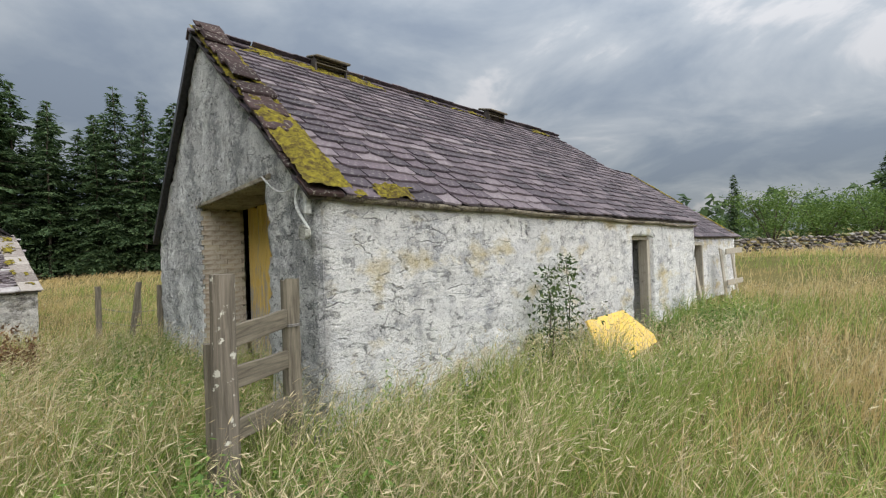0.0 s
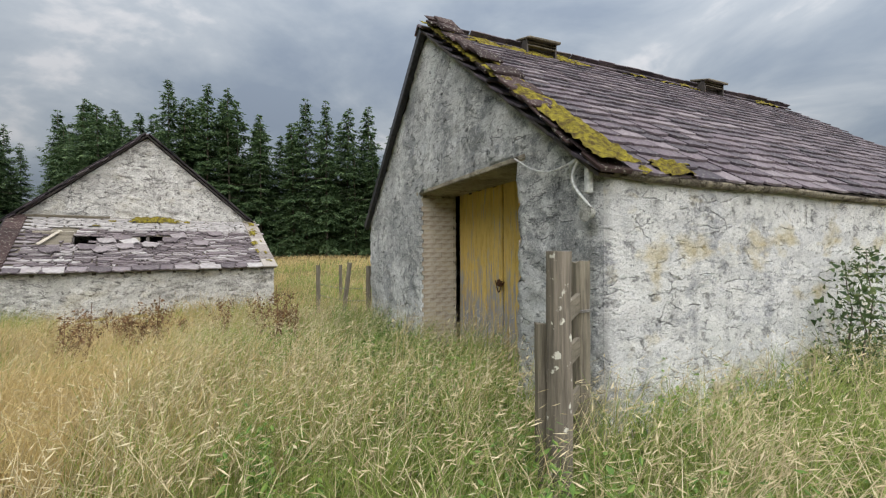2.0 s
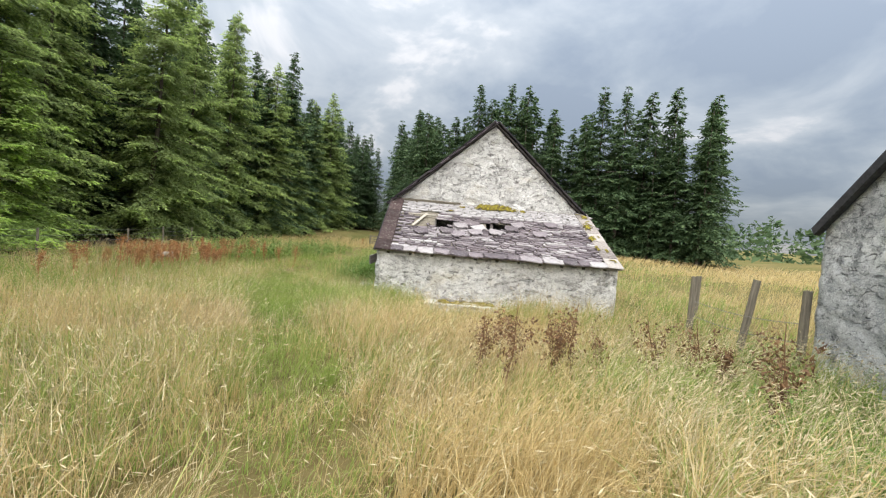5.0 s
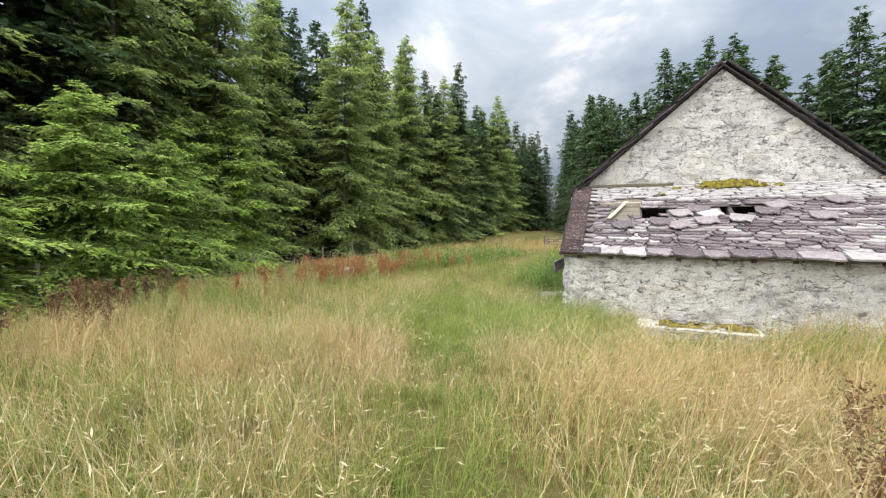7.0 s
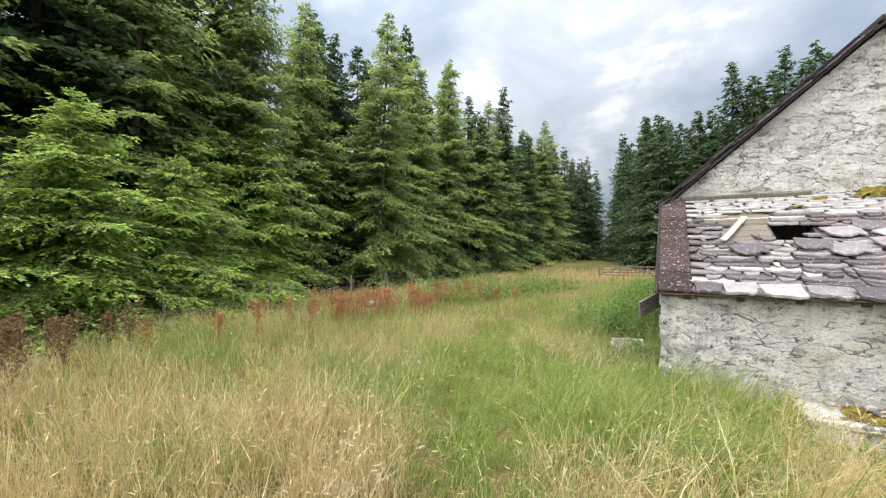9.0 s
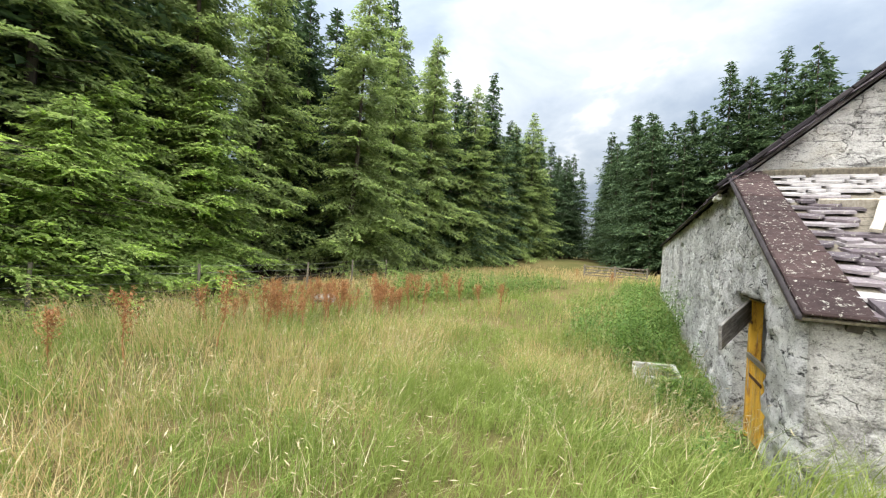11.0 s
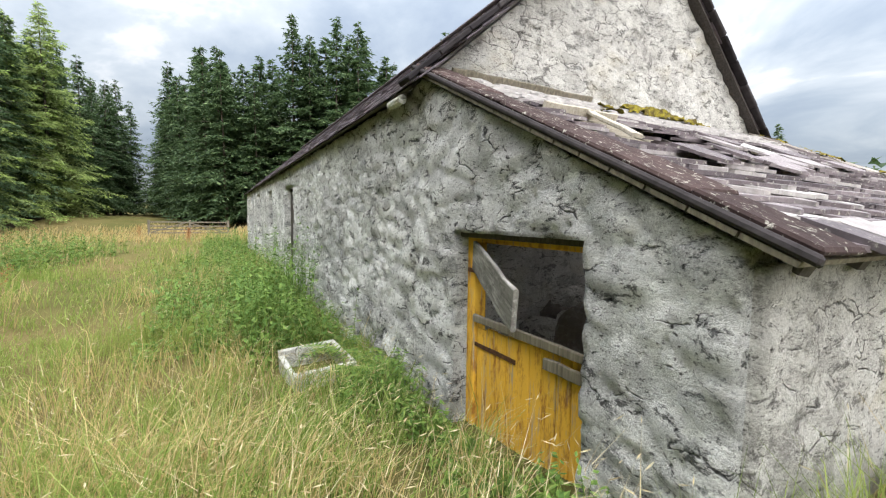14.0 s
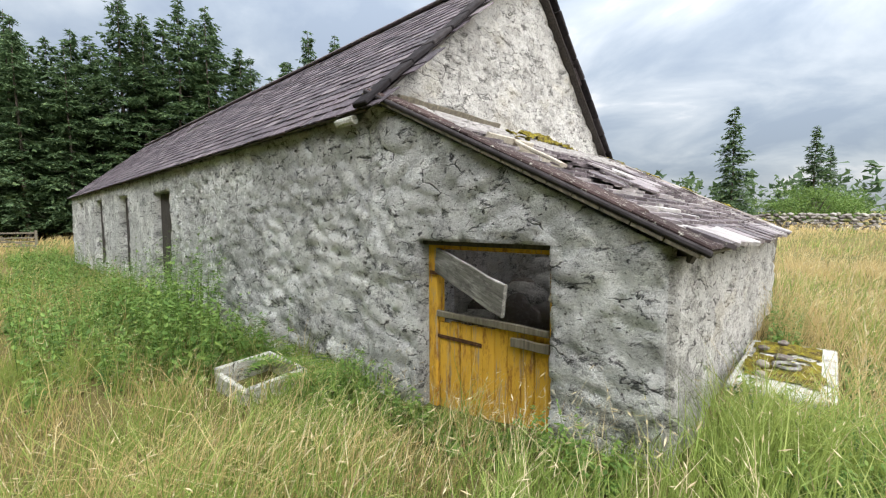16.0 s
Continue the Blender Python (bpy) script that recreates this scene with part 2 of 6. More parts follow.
WHITE_BARN = mat_render("limewashed_render", (0.80, 0.80, 0.785), (0.44, 0.45, 0.48), (0.20, 0.20, 0.21), yellow=0.7, cover=0.47, streak=0.35, crack=0.36, course=(3.0, 3.0, 7.5), relief=0.05)
GREY_GABLE = mat_render("weathered_grey_render", (0.78, 0.79, 0.78), (0.30, 0.31, 0.32), (0.13, 0.14, 0.145), cover=0.50, streak=0.35, grey=0.5, crack=0.45, course=(3.4, 3.4, 9.0), relief=0.05)
WHITE_HOUSE = mat_render("old_whitewash_on_rubble", (0.66, 0.645, 0.615), (0.32, 0.305, 0.29), (0.12, 0.11, 0.105), yellow=0.15, cover=0.47, streak=0.3, crack=0.42, course=(3.6, 3.6, 8.5), relief=0.06)
GREY_HOUSE = mat_render("lichened_whitewash_on_rubble", (0.90, 0.90, 0.88), (0.23, 0.23, 0.235), (0.035, 0.035, 0.038), cover=0.474, streak=0.25, grey=0.5, crack=0.5, course=(3.4, 3.4, 6.5), relief=0.07)
SLATE_PURPLE = mat_slate("purple_slate", [(0, (0.036, 0.029, 0.037)), (0.4, (0.065, 0.05, 0.062)), (0.75, (0.098, 0.076, 0.09)), (1, (0.16, 0.135, 0.147))], 0.4, rough=0.7, spec=0.3)
SLATE_FAR = mat_slate("purple_slate_course", [(0, (0.036, 0.029, 0.037)), (0.5, (0.072, 0.056, 0.068)), (1, (0.13, 0.106, 0.118))], 0.35, True, rough=0.7, spec=0.3)
SLATE_STONE = mat_slate("pale_stone_slate", [(0, (0.06, 0.048, 0.055)), (0.35, (0.11, 0.088, 0.096)), (0.65, (0.175, 0.15, 0.16)), (0.9, (0.26, 0.24, 0.24)), (1, (0.36, 0.345, 0.34))], 0.7)
VERGE = mat_slate("lichened_verge_stone", [(0, (0.028, 0.019, 0.019)), (1, (0.060, 0.040, 0.038))], 0.75, rough=0.9, spec=0.12)
MOSS = Mat("yellow_green_moss", 1.0, spec=0.05)
MOSS.colour(MOSS.ramp(MOSS.noise(14, 7, 0.75), [(0.3, (0.05, 0.035, 0.02)), (0.44, (0.11, 0.085, 0.03)), (0.53, (0.20, 0.17, 0.03)), (0.66, (0.34, 0.29, 0.04)), (0.8, (0.14, 0.095, 0.04))])).bump(MOSS.noise(60, 5, 0.7), 1.0, 0.03)
MOSS = MOSS.m
STONE = Mat("bare_field_stone", 0.95, spec=0.15)
STONE.colour(STONE.mix(STONE.ramp(STONE.noise(18, 5, 0.7), [(0.5, 0.0), (0.68, 0.6)]), STONE.ramp(STONE.random(), [(0, (0.14, 0.12, 0.11)), (0.5, (0.24, 0.21, 0.19)), (1, (0.34, 0.31, 0.28))]), (0.42, 0.42, 0.38))).bump(STONE.noise(24, 6, 0.7), 0.9, 0.03)
STONE = STONE.m
BRICK = Mat("limewashed_brick", 0.95, spec=0.1)
BRICK.colour(BRICK.mix(BRICK.ramp(BRICK.noise(7, 6, 0.7), [(0.36, 0.0), (0.54, 0.9)]), BRICK.ramp(BRICK.random(), [(0, (0.16, 0.10, 0.07)), (0.6, (0.27, 0.20, 0.14)), (1, (0.38, 0.31, 0.20))]), (0.50, 0.46, 0.39))).bump(BRICK.noise(40, 5, 0.7), 0.8, 0.01)
BRICK = BRICK.m
MORTAR = mat_render("crumbling_mortar", (0.42, 0.38, 0.30), (0.24, 0.21, 0.17), (0.15, 0.13, 0.11), cover=0.5)
GREY_WOOD = mat_wood("weathered_grey_timber", (0.075, 0.065, 0.05), (0.22, 0.195, 0.15))
LICHEN_WOOD = Mat("lichened_post_timber", 0.95, spec=0.15)
_g = LICHEN_WOOD.noise(38, 5, 0.65, (1, 1, 0.06), 0.4)
LICHEN_WOOD.colour(LICHEN_WOOD.mix(LICHEN_WOOD.ramp(LICHEN_WOOD.noise(13, 4, 0.6), [(0.60, 0.0), (0.64, 0.9)]), LICHEN_WOOD.ramp(_g, [(0.3, (0.085, 0.075, 0.06)), (0.7, (0.23, 0.20, 0.165))]), (0.58, 0.57, 0.50))).bump(_g, 0.9, 0.012)
LICHEN_WOOD = LICHEN_WOOD.m
YELLOW_DOOR = mat_wood("flaking_ochre_paint", (0.20, 0.20, 0.22), (0.36, 0.37, 0.40), (0.66, 0.47, 0.14), 0.585, (0.50, 0.33, 0.09), bare_below=1.6)
ORANGE_DOOR = mat_wood("rust_streaked_ochre_paint", (0.20, 0.17, 0.13), (0.34, 0.29, 0.22), (0.66, 0.38, 0.045), 0.57, (0.19, 0.065, 0.02), bare_below=-0.35)
BOARD_PAINT = mat_wood("bright_ochre_board", (0.35, 0.30, 0.2), (0.45, 0.4, 0.3), (0.82, 0.55, 0.12), 0.62, (0.42, 0.36, 0.22))
BOARD_GREY = mat_wood("blotched_grey_board", (0.07, 0.065, 0.06), (0.20, 0.19, 0.175), (0.34, 0.33, 0.31), 0.46, (0.05, 0.045, 0.04))
DARK_WOOD = mat_wood("rotten_dark_timber", (0.035, 0.03, 0.028), (0.09, 0.08, 0.075))
PALE_WOOD = mat_wood("bleached_plank", (0.30, 0.27, 0.22), (0.48, 0.44, 0.37))
CONCRETE = mat_render("old_pale_concrete", (0.50, 0.50, 0.46), (0.28, 0.28, 0.25), (0.22, 0.22, 0.20), cover=0.40)
# rusty gutter, also darkened to bring out the shadow line under the eaves
GUTTER = mat_render("rusty_cast_gutter", (0.30, 0.27, 0.21), (0.13, 0.11, 0.09), (0.10, 0.08, 0.06), cover=0.5)
RUST = Mat("rusted_iron", 0.8, 0.6)
RUST.colour(RUST.ramp(RUST.noise(40, 5, 0.7), [(0.35, (0.05, 0.03, 0.02)), (0.65, (0.17, 0.08, 0.04))]))
RUST = RUST.m
CABLE = Mat("dirty_white_plastic", 0.5)
CABLE.colour(CABLE.ramp(CABLE.noise(30, 4), [(0.35, (0.35, 0.36, 0.36)), (0.65, (0.62, 0.63, 0.62))]))
CABLE = CABLE.m
BLACK = Mat("black_plastic_rhone", 0.4)
BLACK.colour(BLACK.ramp(BLACK.noise(20, 4), [(0.3, (0.015, 0.015, 0.017)), (0.7, (0.045, 0.045, 0.05))]))
BLACK = BLACK.m
WIRE = Mat("galvanised_wire", 0.5, 0.8)
WIRE.colour(WIRE.ramp(WIRE.noise(30, 2), [(0.3, (0.14, 0.14, 0.14)), (0.7, (0.28, 0.27, 0.26))]))
WIRE = WIRE.m
EARTH = Mat("grassy_soil", 1.0, spec=0.05)
EARTH.colour(EARTH.mix(EARTH.ramp(EARTH.noise(9, 5, 0.7), [(0.35, 0.0), (0.7, 0.8)]), EARTH.mix(EARTH.ramp(EARTH.noise(0.16, 5, 0.6), [(0.40, 0.0), (0.62, 1.0)]), (0.10, 0.115, 0.035), (0.20, 0.16, 0.07)), (0.15, 0.12, 0.05))).bump(EARTH.noise(12, 6, 0.7), 1.0, 0.08)
EARTH = EARTH.m
NEEDLE_BED = Mat("needle_littered_soil", 1.0, spec=0.05)
NEEDLE_BED.colour(NEEDLE_BED.ramp(NEEDLE_BED.noise(6, 6, 0.7), [(0.35, (0.022, 0.017, 0.011)), (0.65, (0.06, 0.045, 0.03))])).bump(NEEDLE_BED.noise(20, 5), 0.8, 0.03)
NEEDLE_BED = NEEDLE_BED.m
BARK = mat_wood("spruce_bark", (0.05, 0.04, 0.032), (0.14, 0.115, 0.095))
SPRUCE = mat_leaf("spruce_needles", [(0, (0.20, 0.30, 0.07)), (0.5, (0.34, 0.46, 0.12)), (0.85, (0.46, 0.58, 0.18)), (1, (0.56, 0.66, 0.24))], 0.5, patch=(0.24, 0.32, 0.10), patch_scale=0.6)
SPRUCE_LIGHT = mat_leaf("fresh_spruce_tips", [(0, (0.30, 0.46, 0.07)), (0.5, (0.45, 0.62, 0.12)), (1, (0.60, 0.74, 0.24))], 0.55, patch=(0.36, 0.54, 0.11), patch_scale=0.8)
SPRUCE_DEEP = mat_leaf("old_spruce_needles", [(0, (0.14, 0.20, 0.065)), (0.5, (0.25, 0.33, 0.105)), (1, (0.40, 0.48, 0.17))], 0.5, patch=(0.23, 0.29, 0.12), patch_scale=0.5)
SPRUCE_FAR = mat_leaf("dark_spruce_needles", [(0, (0.04, 0.075, 0.035)), (0.5, (0.075, 0.125, 0.055)), (1, (0.13, 0.19, 0.08))], 0.35)
WILLOW = mat_leaf("willow_leaves", [(0, (0.06, 0.12, 0.025)), (0.5, (0.12, 0.20, 0.045)), (1, (0.19, 0.27, 0.07))], 0.3)
GRASS_GREEN = mat_leaf("green_grass", [(0, (0.10, 0.18, 0.03)), (0.5, (0.21, 0.31, 0.065)), (0.85, (0.36, 0.43, 0.125)), (1, (0.52, 0.53, 0.21))], 0.45, patch=(0.29, 0.35, 0.09))
GRASS_STRAW = mat_leaf("straw_grass", [(0, (0.36, 0.26, 0.11)), (0.5, (0.57, 0.44, 0.21)), (1, (0.74, 0.61, 0.36))], 0.4, patch=(0.54, 0.42, 0.19))
SEED = mat_leaf("grass_seed_heads", [(0, (0.34, 0.27, 0.15)), (0.5, (0.50, 0.42, 0.25)), (1, (0.64, 0.57, 0.38))], 0.3)
NETTLE = mat_leaf("nettle_leaves", [(0, (0.07, 0.14, 0.03)), (0.6, (0.14, 0.24, 0.05)), (1, (0.24, 0.33, 0.08))], 0.35)
DOCK = mat_leaf("rusty_dock_seed", [(0, (0.20, 0.085, 0.04)), (0.6, (0.37, 0.18, 0.075)), (1, (0.50, 0.28, 0.12))], 0.25)
DOCK_DARK = mat_leaf("dark_dock_seed", [(0, (0.09, 0.05, 0.028)), (0.6, (0.18, 0.105, 0.055)), (1, (0.28, 0.16, 0.075))], 0.2)
TAR = mat_slate("tarred_verge", [(0, (0.02, 0.018, 0.02)), (1, (0.045, 0.04, 0.042))], 0.0, rough=0.95, spec=0.08)
STONE_FAR = Mat("field_wall_stone", 0.95, spec=0.1)
STONE_FAR.colour(STONE_FAR.ramp(STONE_FAR.island(), [(0, (0.10, 0.09, 0.085)), (0.5, (0.21, 0.19, 0.175)), (0.85, (0.32, 0.30, 0.28)), (1, (0.14, 0.15, 0.06))])).bump(STONE_FAR.noise(14, 5, 0.7), 0.8, 0.03)
STONE_FAR = STONE_FAR.m
WEED_DARK = mat_leaf("dark_weed_leaves", [(0, (0.03, 0.06, 0.02)), (0.6, (0.07, 0.11, 0.035)), (1, (0.14, 0.17, 0.06))], 0.25)


# ---- helpers for building ----
def mesh_of(name, verts, faces, mats, smooth=False, face_mats=None):
    me = bpy.data.meshes.new(name)
    me.from_pydata([tuple(v) for v in verts], [], faces)
    for m in (mats if isinstance(mats, (list, tuple)) else [mats]):
        me.materials.append(m)
    if face_mats is not None:
        me.polygons.foreach_set("material_index", face_mats)
    if smooth:
        me.polygons.foreach_set("use_smooth", [True] * len(me.polygons))
    me.update()
    return me


def part(name, bm, material, parent, label="", smooth=False):
    """Links a bmesh, or a finished mesh, as one mesh object under a thing or a part."""
    if isinstance(bm, bpy.types.Mesh):
        me = bm
    else:
        me = bpy.data.meshes.new(name)
        bm.normal_update()
        bm.to_mesh(me)
        bm.free()
        me.materials.append(material)
        if smooth:
            me.polygons.foreach_set("use_smooth", [True] * len(me.polygons))
    ob = new(name, me)
    ob.parent = parent
    if label:
        ob["label"] = label
    return ob


def thing(name, m, label, category, group="", kind=""):
    ob = new(name)
    ob.matrix_world = m
    return tagged(ob, label, category, group, kind)


def box(bm, x0, x1, y0, y1, z0, z1, m=None, bevel=0.0, jitter=0.0, cuts=0):
    """A box, bevelled and knocked out of true."""
    r = bmesh.ops.create_cube(bm, size=1.0)
    vs = r["verts"]
    for v in vs:
        v.co = Vector((x0 + (v.co.x + 0.5) * (x1 - x0), y0 + (v.co.y + 0.5) * (y1 - y0), z0 + (v.co.z + 0.5) * (z1 - z0)))
        if jitter:
            v.co += Vector([random.uniform(-jitter, jitter) for _ in range(3)])
    es = list({e for v in vs for e in v.link_edges})
    if bevel:
        r = bmesh.ops.bevel(bm, geom=es, offset=bevel, segments=1, affect="EDGES", profile=0.6)
        vs = r["verts"]
        vs = list({v for f in r["faces"] for v in f.verts} | set(vs))
    if m is not None:
        bmesh.ops.transform(bm, matrix=m, verts=vs)
    return vs


def plank(length, width, thick, wob=0.004, seed=0):
    """A worn board: stands along z from 0, width along x, thickness along y, with uneven edges."""
    rng = random.Random(seed)
    bm = bmesh.new()
    n = max(3, int(length / 0.2))
    rings = []
    for i in range(n + 1):
        z = length * i / n + (rng.uniform(-0.02, 0.02) if i in (0, n) else 0)
        w0, w1 = -width / 2 + rng.uniform(-wob, wob), width / 2 + rng.uniform(-wob, wob)
        d = rng.uniform(-wob, wob) * 0.6
        c = min(0.006, thick * 0.25)
        rings.append([bm.verts.new(p) for p in ((w0 + c, d, z), (w1 - c, d, z), (w1, d + c, z), (w1, d + thick - c, z), (w1 - c, d + thick, z), (w0 + c, d + thick, z), (w0, d + thick - c, z), (w0, d + c, z))])
    for a, b in zip(rings, rings[1:]):
        for k in range(8):
            bm.faces.new((a[k], a[(k + 1) % 8], b[(k + 1) % 8], b[k]))
    bm.faces.new(list(reversed(rings[0])))
    bm.faces.new(rings[-1])
    return bm


def tube(points, radius, sides=8, wob=0.0, seed=1, taper=None):
    rng = random.Random(seed)
    bm = bmesh.new()
    pts = [Vector(p) for p in points]
    rings, q, last = [], None, None
    for i, p in enumerate(pts):
        d = (pts[min(i + 1, len(pts) - 1)] - pts[max(i - 1, 0)]).normalized()
        q = d.to_track_quat("Z", "Y") if q is None else last.rotation_difference(d) @ q
        last = d
        r = radius * (taper(i / (len(pts) - 1)) if taper else 1)
        rings.append([bm.verts.new(p + q @ Vector((math.cos(a) * r, math.sin(a) * r, 0)) * (1 + rng.uniform(-wob, wob))) for a in (2 * math.pi * k / sides for k in range(sides))])
    for a, b in zip(rings, rings[1:]):
        for k in range(sides):
            bm.faces.new((a[k], a[(k + 1) % sides], b[(k + 1) % sides], b[k]))
    bm.faces.new(list(reversed(rings[0])))
    bm.faces.new(rings[-1])
    return bm


def move(bm, m):
    bmesh.ops.transform(bm, matrix=m, verts=bm.verts[:])
    return bm


def rock(radius, squash=(1, 1, 1), seed=0, sub=2, rough=0.25):
    bm = bmesh.new()
    bmesh.ops.create_icosphere(bm, subdivisions=sub, radius=1)
    o = Vector((seed * 3.7, seed * 1.3, seed * 7.1))
    for v in bm.verts:
        k = 1 + rough * noise.noise(v.co * 1.3 + o) + rough * 0.5 * noise.noise(v.co * 3.1 + o)
        v.co = Vector((v.co.x * squash[0], v.co.y * squash[1], v.co.z * squash[2])) * radius * k
    return bm


def rubble(p, big=0.018, stones=0.02, size=(0.44, 0.44, 0.27)):
    """How far the face of a rubble wall stands out at p."""
    q = Vector((p[0] / size[0], p[1] / size[1], p[2] / size[2]))
    q += noise.noise_vector(q * 0.8) * 0.35
    d, _ = noise.voronoi(q)
    edge = min(1.0, (d[1] - d[0]) * 3.2)
    return big * noise.noise(Vector(p) * 0.9) + stones * (edge ** 0.4 - 0.75) + 0.010 * noise.noise(Vector(p) * 11) + 0.014 * noise.noise(Vector(p) * 5)


def wall(name, s0, s1, z0, top, thick, place, openings, step, mat, parent, relief=(0.018, 0.012), back_relief=True, label=""):
    """A rubble wall as a grid with real openings. place(s, d, z): d is the depth behind the face. top: height, or a function of s."""
    top = top if callable(top) else (lambda s, h=top: h)
    zmax = max(top(s0 + (s1 - s0) * i / 60) for i in range(61))

    def marks(a, b, cuts):
        c = sorted({a, b, *[q for q in cuts if a < q < b]})
        out = []
        for p, q in zip(c, c[1:]):
            n = max(1, round((q - p) / step))
            out += [p + (q - p) * i / n for i in range(n)]
        return out + [b]
    ss = marks(s0, s1, [q for o in openings for q in o[:2]] + [s0 + (s1 - s0) / 2])
    zs = marks(z0, zmax, [q for o in openings for q in o[2:4]])
    idx, verts, faces = {}, [], []

    def vert(i, j, side):
        key = (i, j, side)
        if key not in idx:
            s, z = ss[i], min(zs[j], top(ss[i]))
            face = Vector(place(s, 0, z))
            out = (face - Vector(place(s, 1, z))).normalized()
            p = face if side == 0 else Vector(place(s, thick, z))
            p = p + (out if side == 0 else -out) * rubble(face + (Vector((0, 0, 5)) if side else Vector()), relief[0], relief[1])
            idx[key] = len(verts)
            verts.append(p)
        return idx[key]

    def solid(i, j):
        if not (0 <= i < len(ss) - 1 and 0 <= j < len(zs) - 1):
            return False
        if zs[j] >= max(top(ss[i]), top(ss[i + 1])) - 1e-6:
            return False
        sc, zc = (ss[i] + ss[i + 1]) / 2, (zs[j] + zs[j + 1]) / 2
        return not any(o[0] < sc < o[1] and o[2] < zc < o[3] for o in openings)
    for i in range(len(ss) - 1):
        for j in range(len(zs) - 1):
            if not solid(i, j):
                continue
            q = [(i, j), (i + 1, j), (i + 1, j + 1), (i, j + 1)]
            faces.append([vert(a, b, 0) for a, b in q])
            faces.append([vert(a, b, 1) for a, b in reversed(q)])
            for (a, b), (c, d), (ni, nj) in ((q[0], q[1], (i, j - 1)), (q[1], q[2], (i + 1, j)), (q[2], q[3], (i, j + 1)), (q[3], q[0], (i - 1, j))):
                if not solid(ni, nj):
                    faces.append([vert(c, d, 0), vert(a, b, 0), vert(a, b, 1), vert(c, d, 1)])
    faces = [f for f in faces if len(set(f)) > 2]
    ob = part(name, mesh_of(name, verts, faces, mat, smooth=True), None, parent, label)
    return ob


def slate_mesh(w, h, t, seed, ragged=0.012):
    """One slate: x along the course, y up the slope, with a chipped lower edge and cut corners."""
    rng = random.Random(seed)
    n = 4
    low = [(-w / 2 + w * i / n, rng.uniform(-ragged, ragged)) for i in range(n + 1)]
    low[0], low[-1] = (low[0][0] + rng.uniform(0, ragged), low[0][1] + rng.uniform(0, 2 * ragged)), (low[-1][0] - rng.uniform(0, ragged), low[-1][1] + rng.uniform(0, 2 * ragged))
    rim = low + [(w / 2, h), (-w / 2, h)]
    vs = [(x, y, 0) for x, y in rim] + [(x * 0.985, y + 0.004 if i <= n else y, t) for i, (x, y) in enumerate(rim)]
    k = len(rim)
    fs = [list(range(k - 1, -1, -1)), list(range(k, 2 * k))] + [[i, (i + 1) % k, k + (i + 1) % k, k + i] for i in range(k)]
    return vs, fs


# ---- the ground ----
HILLS = [  # x, y, height: the lie of the land
    (0, 0, 0.0), (-4, 0.6, -0.05), (-8.8, 2, -0.16), (-12, 2.5, -0.30), (-14.5, 3.4, -0.46), (-15, 2.8, -0.46), (-17.6, 6.2, -0.82), (-16.2, 6.6, -0.66), (-13.6, 4.6, -0.42),
    (-10, 10.6, -0.36), (-10.5, 8.0, -0.34), (-6, 9, -0.3), (-1, 3.2, -0.08), (3, 6.5, -0.06), (7, 10, 0.0), (-8, 14, -0.3), (-12.5, 6.2, -0.42),
    (-16, -3.5, -0.45), (-23, -1, -0.6), (-22, 6, -0.8), (-30, 12, -0.75), (-36, 18, -0.7), (-48, 20, -0.6), (-31, 2, -0.5), (10, 0, 0.2), (16, 10, 0.35), (22, 24, 0.65), (10, 28, 0.5), (35, 25, 0.9),
    (0, -12, 0.0), (-10, -8, -0.3), (-20, 30, -0.1), (-8, 35, 0.1), (-30, 40, 0.4), (5, 40, 0.8), (30, 45, 1.5), (-40, 34, 0.0), (60, 40, 2.5), (0, 80, 3.0), (-60, 60, 2.0), (-80, 20, 1.0), (60, -30, 1.0), (-60, -40, 0.5), (0, -60, 0.5),
]
_hx = np.array(HILLS)


def ground_many(x, y):
    d = (x[:, None] - _hx[None, :, 0]) ** 2 + (y[:, None] - _hx[None, :, 1]) ** 2 + 1.2
    w = d ** -1.7
    z = (w * _hx[None, :, 2]).sum(1) / w.sum(1)
    return z + 0.03 * np.sin(x * 1.3 + 0.7 * y) * np.sin(y * 1.1 - 0.4 * x)


def ground(x, y):
    return float(ground_many(np.array([float(x)]), np.array([float(y)]))[0])


def build_ground():
    def axis(lo, hi):
        v, out = 0.0, [0.0]
        while v < hi:
            v += 0.5 + max(0, v - 22) * 0.12
            out.append(v)
        neg, v = [], 0.0
        while v > lo:
            v -= 0.5 + max(0, -v - 45) * 0.12
            neg.append(v)
        return np.array(neg[::-1] + out)
    xs, ys = axis(-1400, 1400), axis(-1400, 1400)
    X, Y = np.meshgrid(xs, ys)
    z = ground_many(X.ravel(), Y.ravel())
    z += 0.02 * np.maximum(0, np.hypot(X.ravel(), Y.ravel()) - 90)
    z = np.minimum(z, 30)
    nx, ny = len(xs), len(ys)
    idx = np.arange(nx * ny).reshape(ny, nx)
    q = np.stack([idx[:-1, :-1], idx[:-1, 1:], idx[1:, 1:], idx[1:, :-1]], -1).reshape(-1, 4)
    me = mesh_of("ground", np.stack([X.ravel(), Y.ravel(), z], 1), q.tolist(), EARTH, smooth=True)
    tagged(new("ground", me), "rough meadow soil under long grass", "ground", kind="structure")


build_ground()

# ---- the barn ----
BARN = Matrix(((0.735, -0.678, 0, -1.07), (0.678, 0.735, 0, 3.55), (0, 0, 1, 0), (0, 0, 0, 1)))
BL, BW, BE, BR = 9.6, 7.25, 2.1, 4.89      # length, width, eaves, ridge
RY = BW / 2


